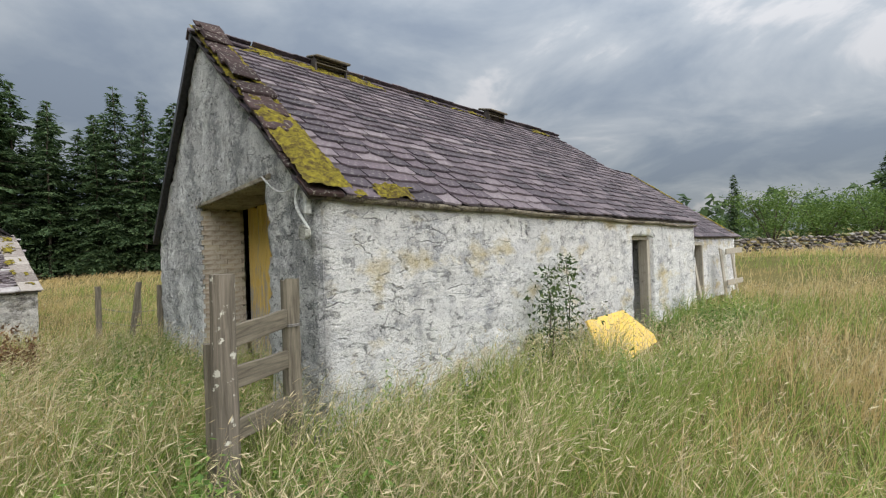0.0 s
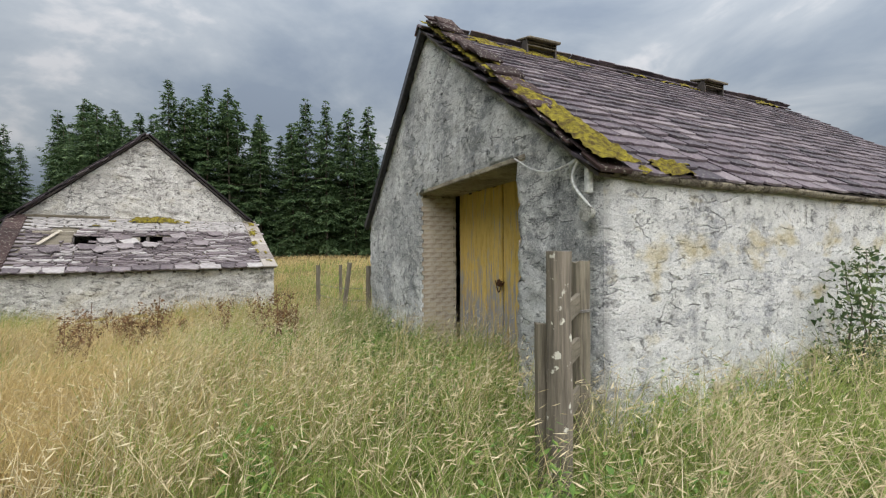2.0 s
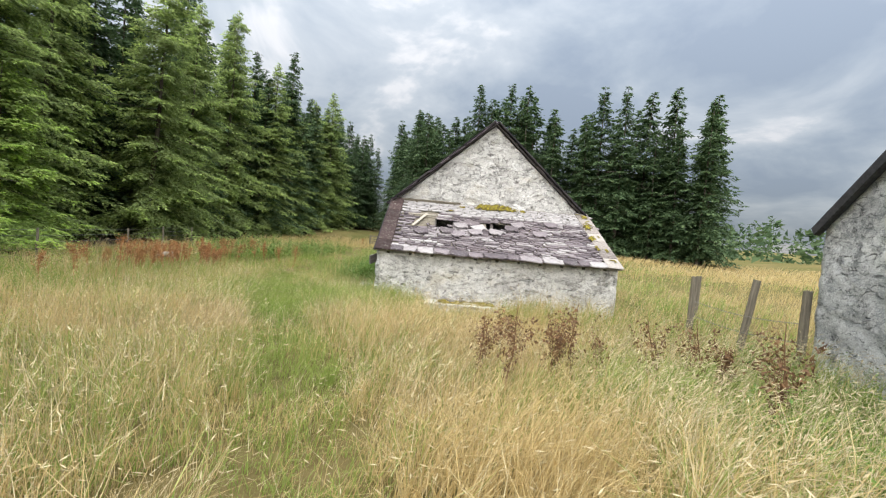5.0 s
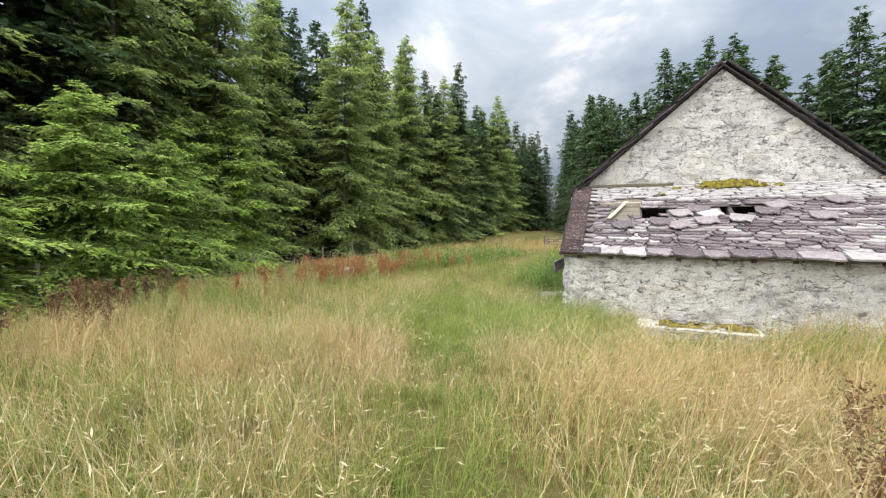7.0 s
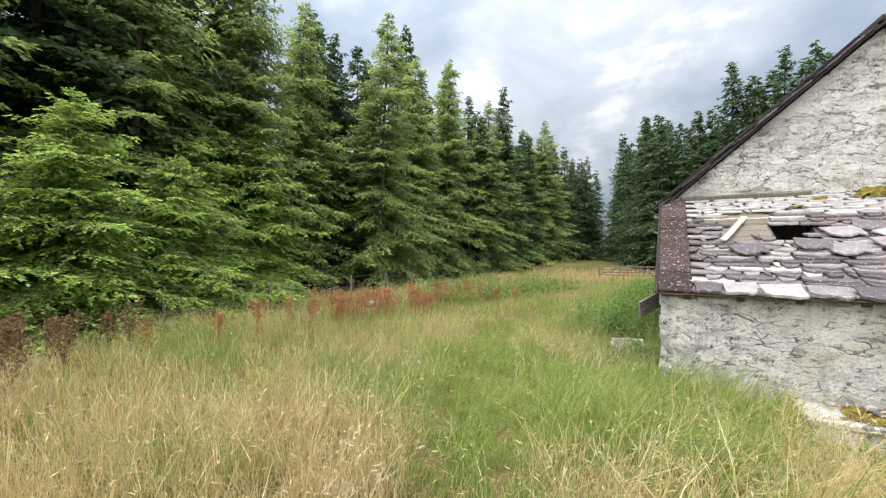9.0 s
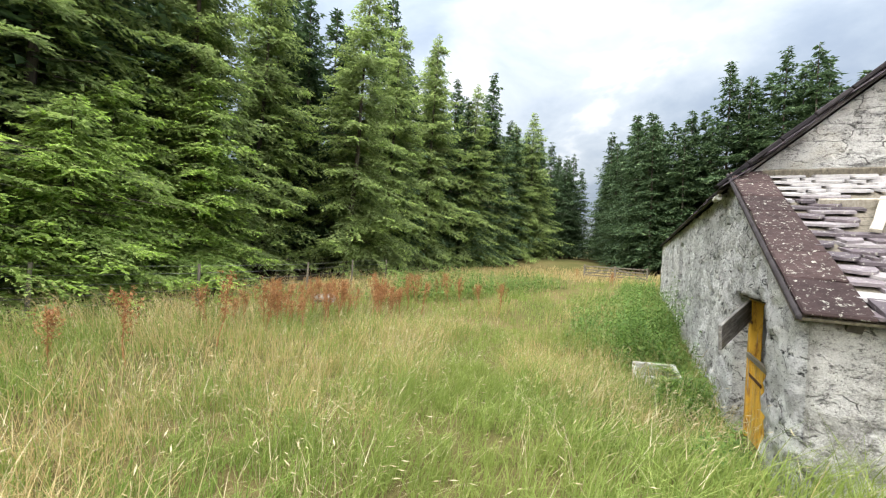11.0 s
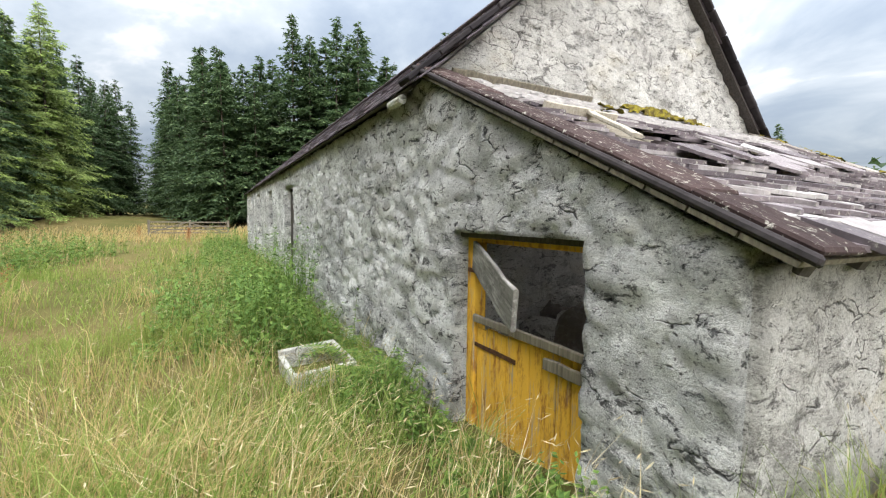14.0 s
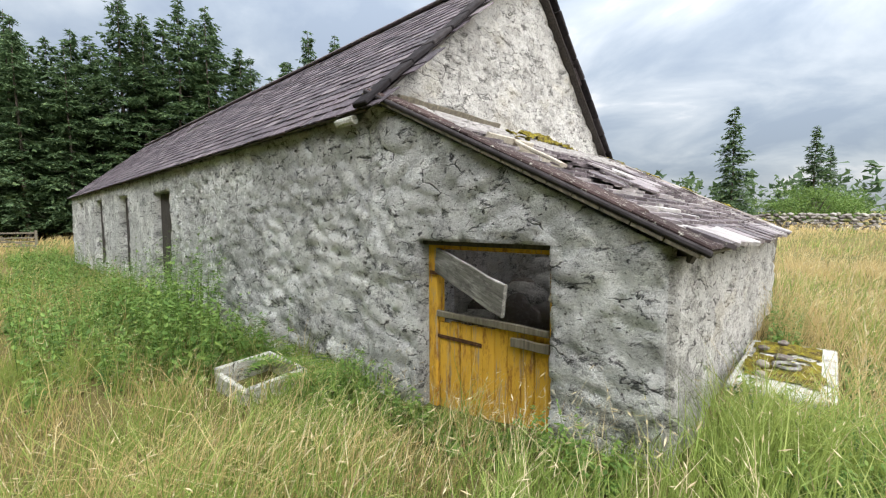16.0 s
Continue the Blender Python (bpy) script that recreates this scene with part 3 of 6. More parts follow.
def gable_top(y, eave=BE, ridge=BR, width=BW):
    return eave + (ridge - eave) * (1 - abs(y - width / 2) / (width / 2))


def build_barn():
    barn = thing("barn", BARN, "low whitewashed stone barn with mossy purple slate roof", "barn")
    T = 0.6
    wall("gable_wall", 0, BW, -0.7, lambda s: gable_top(s) - 0.04, T, lambda s, d, z: (d, s, z), [(1.12, 3.94, -0.7, 2.40)], 0.075, GREY_GABLE, barn, (0.035, 0.045), label="grey weathered render on the gable")
    wall("side_wall", 0.05, BL, -0.7, BE - 0.02, T, lambda s, d, z: (s, d - 0.045, z), [(6.12, 7.12, -0.7, 1.74)], 0.07, WHITE_BARN, barn, (0.022, 0.026), label="patchy limewash over rubble")
    wall("back_wall", T + 0.01, BL, -0.7, BE, T, lambda s, d, z: (s, BW - d, z), [], 0.5, WHITE_BARN, barn)
    wall("far_gable_wall", T + 0.01, BW - T - 0.01, -0.7, lambda s: gable_top(s) - 0.05, T, lambda s, d, z: (BL - d, s, z), [], 0.5, WHITE_BARN, barn)
    bm = bmesh.new()
    box(bm, 0.55, BL - 0.5, 0.5, BW - 0.5, -0.55, -0.3)
    part("earth_floor", bm, MORTAR, barn)
    # concrete lintel over the cart doors
    bm = bmesh.new()
    box(bm, -0.02, 0.66, 0.98, 4.08, 2.37, 2.43, bevel=0.012, jitter=0.006)
    part("lintel", bm, MORTAR, barn, "stained pale lintel over the cart doors")
    # cart doors, set back in the opening
    for k, (a, b) in enumerate(((1.16, 2.52), (2.545, 3.90))):
        bm = bmesh.new()
        box(bm, 0.736, 0.75, a + 0.03, b - 0.03, -0.1, 2.3)
        door = part("cart_door", bm, DARK_WOOD, barn, "ochre-painted plank cart door, paint flaking")
        for z in (0.2, 1.0, 1.95):
            bm = bmesh.new()
            box(bm, 0.751, 0.78, a + 0.05, b - 0.05, z, z + 0.13, bevel=0.005)
            part("ledge", bm, GREY_WOOD, door)
        n = 9
        w = (b - a) / n
        for i in range(n):
            bm = plank(2.55 + random.uniform(-0.03, 0.01), w - 0.006, 0.03, 0.002, 40 * k + i)
            move(bm, pose(0.70 + random.uniform(-0.004, 0.004), a + w * (i + 0.5), -0.18 + random.uniform(0, 0.06), 0, 0, 90) @ pose(0, -0.03, 0))
            part("plank", bm, YELLOW_DOOR, door)
    pts = [(0.66, 2.44 + 0.17 * i / 8, 1.02 - 0.06 * math.sin(math.pi * i / 8)) for i in range(9)]
    part("chain", tube(pts, 0.012, 6), RUST, barn, "rusty chain fastening the doors")
    pts = [(0.64, 2.46 + 0.17 * i / 8, 1.03 - 0.16 * math.sin(math.pi * i / 8)) for i in range(9)]
    part("chain", tube(pts, 0.009, 6), RUST, barn)
    bm = rock(0.05, (0.6, 0.8, 1.1), 3, 2, 0.1)
    part("padlock", move(bm, pose(0.64, 2.54, 1.0)), RUST, barn, "rusty padlock")
    # brick reveals of the cart opening
    for side, (yy, face) in enumerate(((3.94, -1), (1.12, 1))):
        reveal = part("brick_reveal", bmesh.new(), MORTAR, barn, "limewashed brick reveal")
        bm = bmesh.new()
        box(bm, 0.05, 0.64, min(yy - 0.004 * face, yy + 0.012 * face), max(yy - 0.004 * face, yy + 0.012 * face), -0.5, 2.38)
        bm.to_mesh(reveal.data)
        bm.free()
        kinds = []
        for q in range(3):
            bm = bmesh.new()
            box(bm, -0.104, 0.104, -0.012, 0.012, -0.0365, 0.0365, bevel=0.003, jitter=0.004)
            me = bpy.data.meshes.new("brick")
            bm.to_mesh(me)
            bm.free()
            me.materials.append(BRICK)
            kinds.append(me)
        for r in range(36):
            for c in range(-1, 3):
                x = 0.16 + 0.215 * c + (0.107 if r % 2 else 0)
                if not 0.03 < x < 0.62:
                    continue
                x = min(max(x, 0.125), 0.535)
                ob = part("brick", kinds[(r + c) % 3], None, reveal)
                ob.matrix_basis = pose(x, yy + face * (0.004 + random.uniform(0, 0.007)), -0.35 + 0.0755 * r, 0, 0, random.uniform(-1, 1))
    # side door: frame, and dark planks that stand for the shaded interior
    frame_ = part("side_door", bmesh.new(), PALE_WOOD, barn, "dark doorway with weathered pale frame")
    bm = bmesh.new()
    box(bm, 6.14, 6.22, 0.10, 0.2, -0.6, 1.66, bevel=0.006, jitter=0.004)
    box(bm, 6.97, 7.10, 0.02, 0.2, -0.6, 1.66, bevel=0.006, jitter=0.004)
    box(bm, 6.14, 7.10, 0.06, 0.2, 1.66, 1.74, bevel=0.006, jitter=0.004)
    bm.to_mesh(frame_.data)
    bm.free()
    frame_.data.materials.append(PALE_WOOD)
    for i in range(7):
        bm = plank(2.0, 0.105, 0.03, 0.003, 90 + i)
        move(bm, pose(6.255 + 0.107 * i, 0.40, -0.4))
        part("plank", bm, DARK_WOOD, frame_)
    build_barn_roof(barn)
    # half-round gutter along the eaves
    n, segs = 24, 7
    vs, fs = [], []
    for i in range(n + 1):
        x = 0.05 + (BL - 0.05) * i / n
        sag = -0.02 * math.sin(math.pi * (i % 6) / 6) - 0.004 * i
        for rr in (0.058, 0.048):
            for k in range(segs):
                a = math.pi + math.pi * k / (segs - 1)
                vs.append((x, -0.075 + rr * math.cos(a), BE - 0.012 + sag + rr * math.sin(a)))
    st = 2 * segs
    for i in range(n):
        for k in range(segs - 1):
            a = i * st + k
            fs.append([a, a + st, a + st + 1, a + 1])
            a += segs
            fs.append([a + 1, a + st + 1, a + st, a])
    for e in (0, n):
        for k in range(segs - 1):
            a = e * st + k
            fs.append([a, a + 1, a + segs + 1, a + segs])
    for i in range(n):
        for k in (0, segs - 1):
            a = i * st + k
            fs.append([a, a + segs, a + segs + st, a + st])
    part("gutter", mesh_of("gutter", vs, fs, GUTTER, smooth=True), None, barn, "sagging rusty half-round gutter")
    # black barge and rhone down the far verge
    bm = bmesh.new()
    mm = roof_plane(BW + 0.12, gable_top(0) - 0.06, RY, BR + 0.04)
    sl = (Vector((0, RY, BR + 0.04)) - mm.translation).length
    box(bm, 0.02, 0.12, -0.02, sl, -0.11, 0.035, mm, bevel=0.012, jitter=0.004)
    part("barge_board", bm, BLACK, barn, "black barge board on the verge")
    # outdoor cable with junction box and lamp bracket on the corner
    pts = [(-0.045, 1.10 - 0.98 * i / 9, 2.40 - 0.14 * math.sin(math.pi * i / 9) - 0.16 * i / 9) for i in range(10)]
    part("cable", tube(pts, 0.009, 6), CABLE, barn, "slack white cable")
    pts = [(-0.06 - 0.03 * math.sin(3.1 * i / 9), 0.10 + 0.10 * math.sin(4.2 * i / 9), 2.24 - 0.46 * i / 9) for i in range(10)]
    part("cable", tube(pts, 0.014, 6), CABLE, barn, "dangling white cable")
    part("bracket", tube([(-0.05, 0.26, 2.17), (-0.08, 0.12, 2.22), (-0.07, 0.03, 2.24)], 0.022, 8), CABLE, barn)
    bm = bmesh.new()
    box(bm, -0.075, -0.02, 0.03, 0.08, 1.92, 2.22, bevel=0.006)
    part("junction_box", bm, CABLE, barn)
    bm = bmesh.new()
    bmesh.ops.create_cone(bm, cap_ends=True, segments=14, radius1=0.07, radius2=0.05, depth=0.06, matrix=pose(-0.09, 0.02, 1.76, 0, 90, 0))
    part("lamp_base", bm, CONCRETE, barn, "round weathered lamp base")
    return barn


def roof_plane(eave_y, eave_z, ridge_y, ridge_z):
    """A frame on a roof slope: x along the eaves, y up the slope, z out of it."""
    up = Vector((0, ridge_y - eave_y, ridge_z - eave_z)).normalized()
    n = Vector((1, 0, 0)).cross(up).normalized()
    x = Vector((1, 0, 0))
    if n.z < 0:
        n, x = -n, -x
    m = Matrix((x, up, n)).transposed().to_4x4()
    m.translation = (0, eave_y, eave_z)
    return m


def lay_slates(roof, m, x0, x1, slope_len, gauge, width, thick, mat, far_mat, near, ragged=0.012, holes=(), lift=0.0, seed=1, keep=lambda x, y: True, vary=0.045):
    """Courses of overlapping slates on the frame m. near(x, y): laid as separate pieces; the others are joined."""
    rng = random.Random(seed)
    kinds = []
    for q in range(7):
        vs, fs = slate_mesh(width * (1 + vary * (q - 3)), gauge * 1.75, thick, seed * 50 + q, ragged)
        kinds.append((vs, fs, mesh_of("slate", vs, fs, mat)))
    V, F = [], []
    count = 0
    rows = int(slope_len / gauge)
    for r in range(rows):
        y = r * gauge
        x = x0 + (width * 0.5 if r % 2 else 0.0) + rng.uniform(-0.03, 0.03)
        while x < x1:
            k = rng.randrange(7)
            w = width * (1 + vary * (k - 3))
            cx = x + w / 2
            x += w + 0.004
            if cx > x1 + w * 0.3 or any(a < cx < b and c < y < d for a, b, c, d in holes) or not keep(cx, y):
                continue
            tilt = math.degrees(math.atan2(thick * 1.9, gauge * 1.75))
            loc = m @ pose(cx, y + rng.uniform(-0.012, 0.012), thick * 1.2 + rng.uniform(0, 0.006) + lift, -tilt + rng.uniform(-0.6, 0.6), rng.uniform(-1.4, 1.4), rng.uniform(-1, 1) * (1.3 + 60 * ragged ** 1.2))
            if near(cx, y) and count < 300:
                ob = part("slate", kinds[k][2], None, roof)
                ob.matrix_basis = loc
                count += 1
            else:
                o = len(V)
                V += [loc @ Vector(p) for p in kinds[k][0]]
                F += [[i + o for i in f] for f in kinds[k][1]]
    if V:
        ob = part("slate_course_rest", mesh_of("slate_course_rest", V, F, far_mat), None, roof)
        ob["kind"] = "stuff"


def moss_patch(roof, m, x0, x1, y0, y1, amount, seed, height=0.05, lift=0.03, cut=0.1):
    """Cushions of moss as one thick uneven mat."""
    V, F = [], []
    nx, ny = max(4, int((x1 - x0) / 0.035)), max(4, int((y1 - y0) / 0.035))
    idx = {}
    for i in range(nx + 1):
        for j in range(ny + 1):
            x, y = x0 + (x1 - x0) * i / nx, y0 + (y1 - y0) * j / ny
            h = 0.5 + noise.noise(Vector((x * 2.2, y * 2.2, seed))) * 0.9 + 0.35 * noise.noise(Vector((x * 9, y * 9, seed + 4)))
            e = min(i, nx - i) / (nx * 0.25), min(j, ny - j) / (ny * 0.12)
            h = h * min(1, e[0] + 0.25) * min(1, e[1] + 0.2) - (1 - amount)
            if h > -cut:
                idx[i, j] = len(V)
                V.append(m @ Vector((x, y, lift + height * max(-0.4, h) + 0.03 * height / 0.05 * noise.noise(Vector((x * 16, y * 16, seed))) + 0.012 * noise.noise(Vector((x * 40, y * 40, seed))))))
    for i in range(nx):
        for j in range(ny):
            q = [(i, j), (i + 1, j), (i + 1, j + 1), (i, j + 1)]
            if all(a in idx for a in q):
                F.append([idx[a] for a in q])
    if F:
        part("moss", mesh_of("moss", V, F, MOSS, smooth=True), None, roof, "thick yellow-green moss cushions")


def build_barn_roof(barn):
    for front in (True, False):
        ey = -0.12 if front else BW + 0.12
        m = roof_plane(ey, gable_top(0) - 0.10 + 0.04, RY, BR + 0.04)
        sl = (Vector((0, RY, BR + 0.04)) - m.translation).length
        bm = bmesh.new()
        if front:
            box(bm, -0.10, BL + 0.06, 0.02, sl, -0.03, -0.002, m)
        else:
            box(bm, -BL - 0.06, 0.05, 0.02, sl, -0.03, -0.002, m)
        roof = part("roof_slope", bm, DARK_WOOD, barn, "purple slates in even courses" if front else "")
        if front:
            lay_slates(roof, m, -0.12, BL + 0.08, sl - 0.02, 0.205, 0.34, 0.020, SLATE_PURPLE, SLATE_FAR, lambda x, y: x < 4.6, ragged=0.02, vary=0.07, seed=3)
            # stone skews: a mossy verge of thick slabs at the near gable
            for i in range(21):
                y0 = i * sl / 22
                bm = bmesh.new()
                box(bm, -0.15 + random.uniform(-0.03, 0.02), 0.17 + random.uniform(-0.05, 0.06), y0 - 0.02, y0 + sl / 22 + 0.03, 0.03, 0.06, m @ pose(0, 0, 0.014 * (i % 2), 2.5 + random.uniform(-1, 1), random.uniform(-3, 3)), bevel=0.008, jitter=0.012)
                part("verge_slab", bm, VERGE, roof)
            moss_patch(roof, m, -0.15, 0.26, 0.0, sl - 0.02, 1.28, 2.2, 0.05, 0.10, 0.02)
            moss_patch(roof, m, 0.25, 1.15, -0.04, 0.30, 0.66, 5.1, 0.06, 0.045)
            moss_patch(roof, m, 0.2, 3.2, sl - 0.42, sl - 0.02, 0.80, 7.4, 0.05, 0.035)
            moss_patch(roof, m, 3.6, 6.4, sl - 0.25, sl - 0.02, 0.74, 8.4, 0.05, 0.035)
            moss_patch(roof, m, 7.4, 9.2, sl - 0.3, sl - 0.02, 0.58, 9.4, 0.05, 0.035)
        else:
            lay_slates(roof, m, -BL - 0.08, -0.22, sl, 0.205, 0.34, 0.020, SLATE_PURPLE, SLATE_FAR, lambda x, y: False, seed=4)
    # ridge stones
    n = 22
    for i in range(n):
        x0, x1 = -0.15 + (BL + 0.2) * i / n, -0.15 + (BL + 0.2) * (i + 1) / n
        bm = bmesh.new()
        for s in (-1, 1):
            sl = math.degrees(math.atan2(BR - BE, RY))
            box(bm, x0 + 0.004, x1 - 0.004, -0.17, 0.0, 0.0, 0.03, pose(0, RY, BR + 0.075 + random.uniform(-0.006, 0.006), sl if s < 0 else 180 - sl) @ (Matrix.Identity(4) if s < 0 else Matrix.Diagonal((1, 1, -1, 1)) ), jitter=0.004)
        bmesh.ops.recalc_face_normals(bm, faces=bm.faces[:])
        part("ridge_tile", bm, SLATE_PURPLE, barn)
    # two louvred ridge vents
    for x in (1.72, 6.25):
        bm = bmesh.new()
        sl = math.degrees(math.atan2(BR - BE, RY))
        box(bm, x - 0.02, x + 0.64, -0.22, 0.22, 0.15, 0.19, pose(0, RY - 0.10, BR + 0.015, sl * 0.45), bevel=0.01, jitter=0.006)
        vent = part("ridge_vent", bm, GREY_WOOD, barn, "small louvred wooden ridge vent")
        for z in (0.0, 0.05, 0.10):
            bm = bmesh.new()
            box(bm, x + 0.02, x + 0.60, -0.20, -0.13, z, z + 0.018, pose(0, RY - 0.06, BR + 0.025), jitter=0.002)
            part("louvre", bm, GREY_WOOD, vent)
        bm = bmesh.new()
        box(bm, x, x + 0.03, -0.2, 0.17, -0.15, 0.11, pose(0, RY - 0.06, BR + 0.025))
        box(bm, x + 0.59, x + 0.62, -0.2, 0.17, -0.15, 0.11, pose(0, RY - 0.06, BR + 0.025))
        box(bm, x + 0.03, x + 0.59, -0.08, 0.17, -0.15, 0.11, pose(0, RY - 0.06, BR + 0.025))
        part("vent_box", bm, DARK_WOOD, vent)


build_barn()


def build_annex():
    """The lower shed that carries on from the barn's far end."""
    AW, AL, AE, AR = 6.6, 5.0, 1.75, 4.25
    m = BARN @ pose(BL + 0.02, 0.25, 0)
    shed = thing("lean_shed", m, "lower ruined stone shed joined to the barn", "shed")
    wall("side_wall", 0, AL, -0.7, AE, 0.5, lambda s, d, z: (s, d, z), [(0.55, 1.6, -0.7, 1.55)], 0.16, WHITE_BARN, shed)
    wall("end_wall", 0.52, AW - 0.52, -0.7, lambda y: gable_top(y, AE, AR, AW) - 0.05, 0.5, lambda s, d, z: (AL - d, s, z), [], 0.3, WHITE_BARN, shed)
    wall("back_wall", 0, AL, -0.7, AE, 0.5, lambda s, d, z: (s, AW - d, z), [], 0.5, WHITE_BARN, shed)
    for front in (True, False):
        mm = roof_plane(-0.12 if front else AW + 0.12, AE - 0.04, AW / 2, AR + 0.04)
        sl = (Vector((0, AW / 2, AR + 0.04)) - mm.translation).length
        bm = bmesh.new()
        x0, x1 = (0.02, AL + 0.1) if front else (-AL - 0.1, -0.02)
        box(bm, x0, x1, 0.02, sl, -0.03, -0.002, mm)
        roof = part("roof_slope", bm, DARK_WOOD, shed)
        lay_slates(roof, mm, x0, x1, sl, 0.2, 0.36, 0.012, SLATE_PURPLE, SLATE_FAR, lambda x, y: False, seed=8)
        if front:
            moss_patch(roof, mm, AL - 0.2, AL + 0.1, 0, sl, 0.6, 3.3, 0.04, 0.03)
    bm = bmesh.new()
    box(bm, 0.55, 0.63, -0.03, 0.15, -0.6, 1.5, bevel=0.006)
    box(bm, 1.52, 1.60, -0.03, 0.15, -0.6, 1.5, bevel=0.006)
    box(bm, 0.55, 1.60, -0.03, 0.15, 1.5, 1.58, bevel=0.006)
    part("door_frame", bm, PALE_WOOD, shed)
    # dark sheet across the doorway, coloured for the shade inside
    bm = bmesh.new()
    box(bm, 0.6, 1.55, 0.52, 0.56, -0.6, 1.62)
    part("doorway_shade_boards", bm, DARK_WOOD, shed)
    # boarded door that stands open, off its hinge
    at = BARN @ pose(BL + 2.35, -0.15, -0.05, 0, 0, -12)
    door = thing("plank_door", at, "broken bleached plank door standing ajar by the shed", "door")
    for x, h in ((0.0, 1.62), (0.62, 1.55)):
        part("stile", move(plank(h, 0.11, 0.04, 0.005, int(x * 10)), pose(x, 0, -0.15, -7, 4)), PALE_WOOD, door)
    for z in (0.5, 1.35):
        part("rail", move(plank(0.85, 0.15, 0.03, 0.006, int(z * 10)), pose(-0.1, -0.05 - 0.0, z, 0, 90 - 2)), PALE_WOOD, door)
    part("plank", move(plank(1.5, 0.25, 0.03, 0.006, 31), pose(0.17, 0.03, -0.1, -7, 2)), CONCRETE, door)
    stick = thing("leaning_plank", BARN @ pose(BL + 0.35, -0.12, -0.1, -6, -9), "bleached plank leaning on the shed wall", "plank")
    part("board", plank(1.2, 0.14, 0.03, 0.005, 61), PALE_WOOD, stick)
    board = thing("ochre_board", BARN @ pose(3.70, -0.80, -0.22, -30, 0, 4), "ochre-painted board leaning on the barn wall", "board")
    bm = bmesh.new()
    prof = [(0.0, 0.0), (1.9, -0.05), (2.05, 0.3), (1.45, 0.84), (0.12, 0.86), (0.02, 0.5)]
    top = [bm.verts.new((x, -0.015, z)) for x, z in prof]
    low = [bm.verts.new((x, 0.02, z)) for x, z in prof]
    bm.faces.new(top), bm.faces.new(low[::-1])
    for i in range(6):
        bm.faces.new((top[i], low[i], low[(i + 1) % 6], top[(i + 1) % 6]))
    bmesh.ops.recalc_face_normals(bm, faces=bm.faces[:])
    part("sheet", bm, BOARD_PAINT, board)


build_annex()


# ---- the field gate by the barn corner, and the fence ----
def post(name, x, y, top, radius, square, label, mat, lean=(0, 0), group=""):
    z = ground(x, y) - 0.25
    th = thing(name, pose(x, y, z, lean[0], lean[1], 35), label, "post", group)
    h = top - z
    if square:
        bm = bmesh.new()
        n = 10
        rings = []
        for i in range(n + 1):
            c = radius
            o = [(c, -c * 0.55), (c, c * 0.55), (c * 0.6, c), (-c * 0.6, c), (-c, c * 0.55), (-c, -c * 0.55), (-c * 0.6, -c), (c * 0.6, -c)]
            rings.append([bm.verts.new((px * random.uniform(0.93, 1.07), py * random.uniform(0.93, 1.07), h * i / n + (random.uniform(-0.015, 0.015) if i == n else 0))) for px, py in o])
        for a, b in zip(rings, rings[1:]):
            for k in range(8):
                bm.faces.new((a[k], a[(k + 1) % 8], b[(k + 1) % 8], b[k]))
        bm.faces.new(rings[-1]), bm.faces.new(rings[0][::-1])
    else:
        bm = tube([(random.uniform(-0.006, 0.006), random.uniform(-0.006, 0.006), h * i / 7) for i in range(8)], radius, 10, 0.06, int(abs(x) * 9), lambda q: 1.05 - 0.12 * q)
    part("shaft", bm, mat, th)
    return th


def build_gate():
    a, b = Vector((-1.31, 2.47, 0)), Vector((-1.21, 3.27, 0))
    post("gate_post", a.x, a.y, 1.47, 0.075, False, "round weathered gate post spotted with pale lichen", LICHEN_WOOD, group="gate posts")
    post("gate_post", b.x, b.y, 1.39, 0.062, True, "squared brown gate post beside the barn corner", GREY_WOOD, group="gate posts")
    post("gate_post", a.x - 0.10, a.y + 0.03, 1.05, 0.035, True, "thin stake beside the lichened post", GREY_WOOD, group="gate posts")
    d = (b - a)
    for k, (z0, z1) in enumerate(((1.08, 1.10), (0.84, 0.77), (0.51, 0.43))):
        rail = thing("gate_rail", look((a.x + 0.01, a.y + 0.0, z0), (b.x + 0.01, b.y + 0.0, z1)) @ pose(0, 0, 0, 180, 0, 0) @ pose(0, 0, 0, 0, 0, 90), "weathered gate rail between the posts", "rail", "gate rails")
        part("board", plank(0.86, 0.135, 0.03, 0.006, 20 + k), GREY_WOOD, rail)
    bind = thing("binding_wire", Matrix.Identity(4), "wire wrapped round the gate post", "wire")
    pts = [(b.x + 0.08 * math.cos(t), b.y + 0.08 * math.sin(t), 1.02 + 0.012 * t / 6.28) for t in (i * 0.35 for i in range(40))]
    part("loop", tube(pts, 0.004, 5), WIRE, bind)


build_gate()


def build_back_fence():
    for i, (x, y, top, lean) in enumerate(((-8.13, 9.82, 1.04, (0, 0)), (-7.15, 9.45, 1.14, (0, 7)), (-6.15, 9.04, 1.08, (0, 0)), (-9.2, 12.6, 0.95, (4, 0)))):
        post("fence_post", x, y, top, 0.055, True, "weathered square fence post in the grass", GREY_WOOD, lean, "fence posts behind the barn")
    wire = thing("fence_wire", Matrix.Identity(4), "rusty slack fence wire", "wire")
    for z in (0.25, 0.55):
        pts = [(-8.13 + 1.98 * i / 10, 9.82 - 0.78 * i / 10, z - 0.08 * math.sin(math.pi * i / 10)) for i in range(11)]
        part("strand", tube(pts, 0.006, 5), WIRE, wire)


build_back_fence()

# ---- the cottage with its slated lean-to ----
HOUSE = Matrix(((0.575, -0.818, 0, -13.75), (0.818, 0.575, 0, 5.38), (0, 0, 1, 0), (0, 0, 0, 1)))
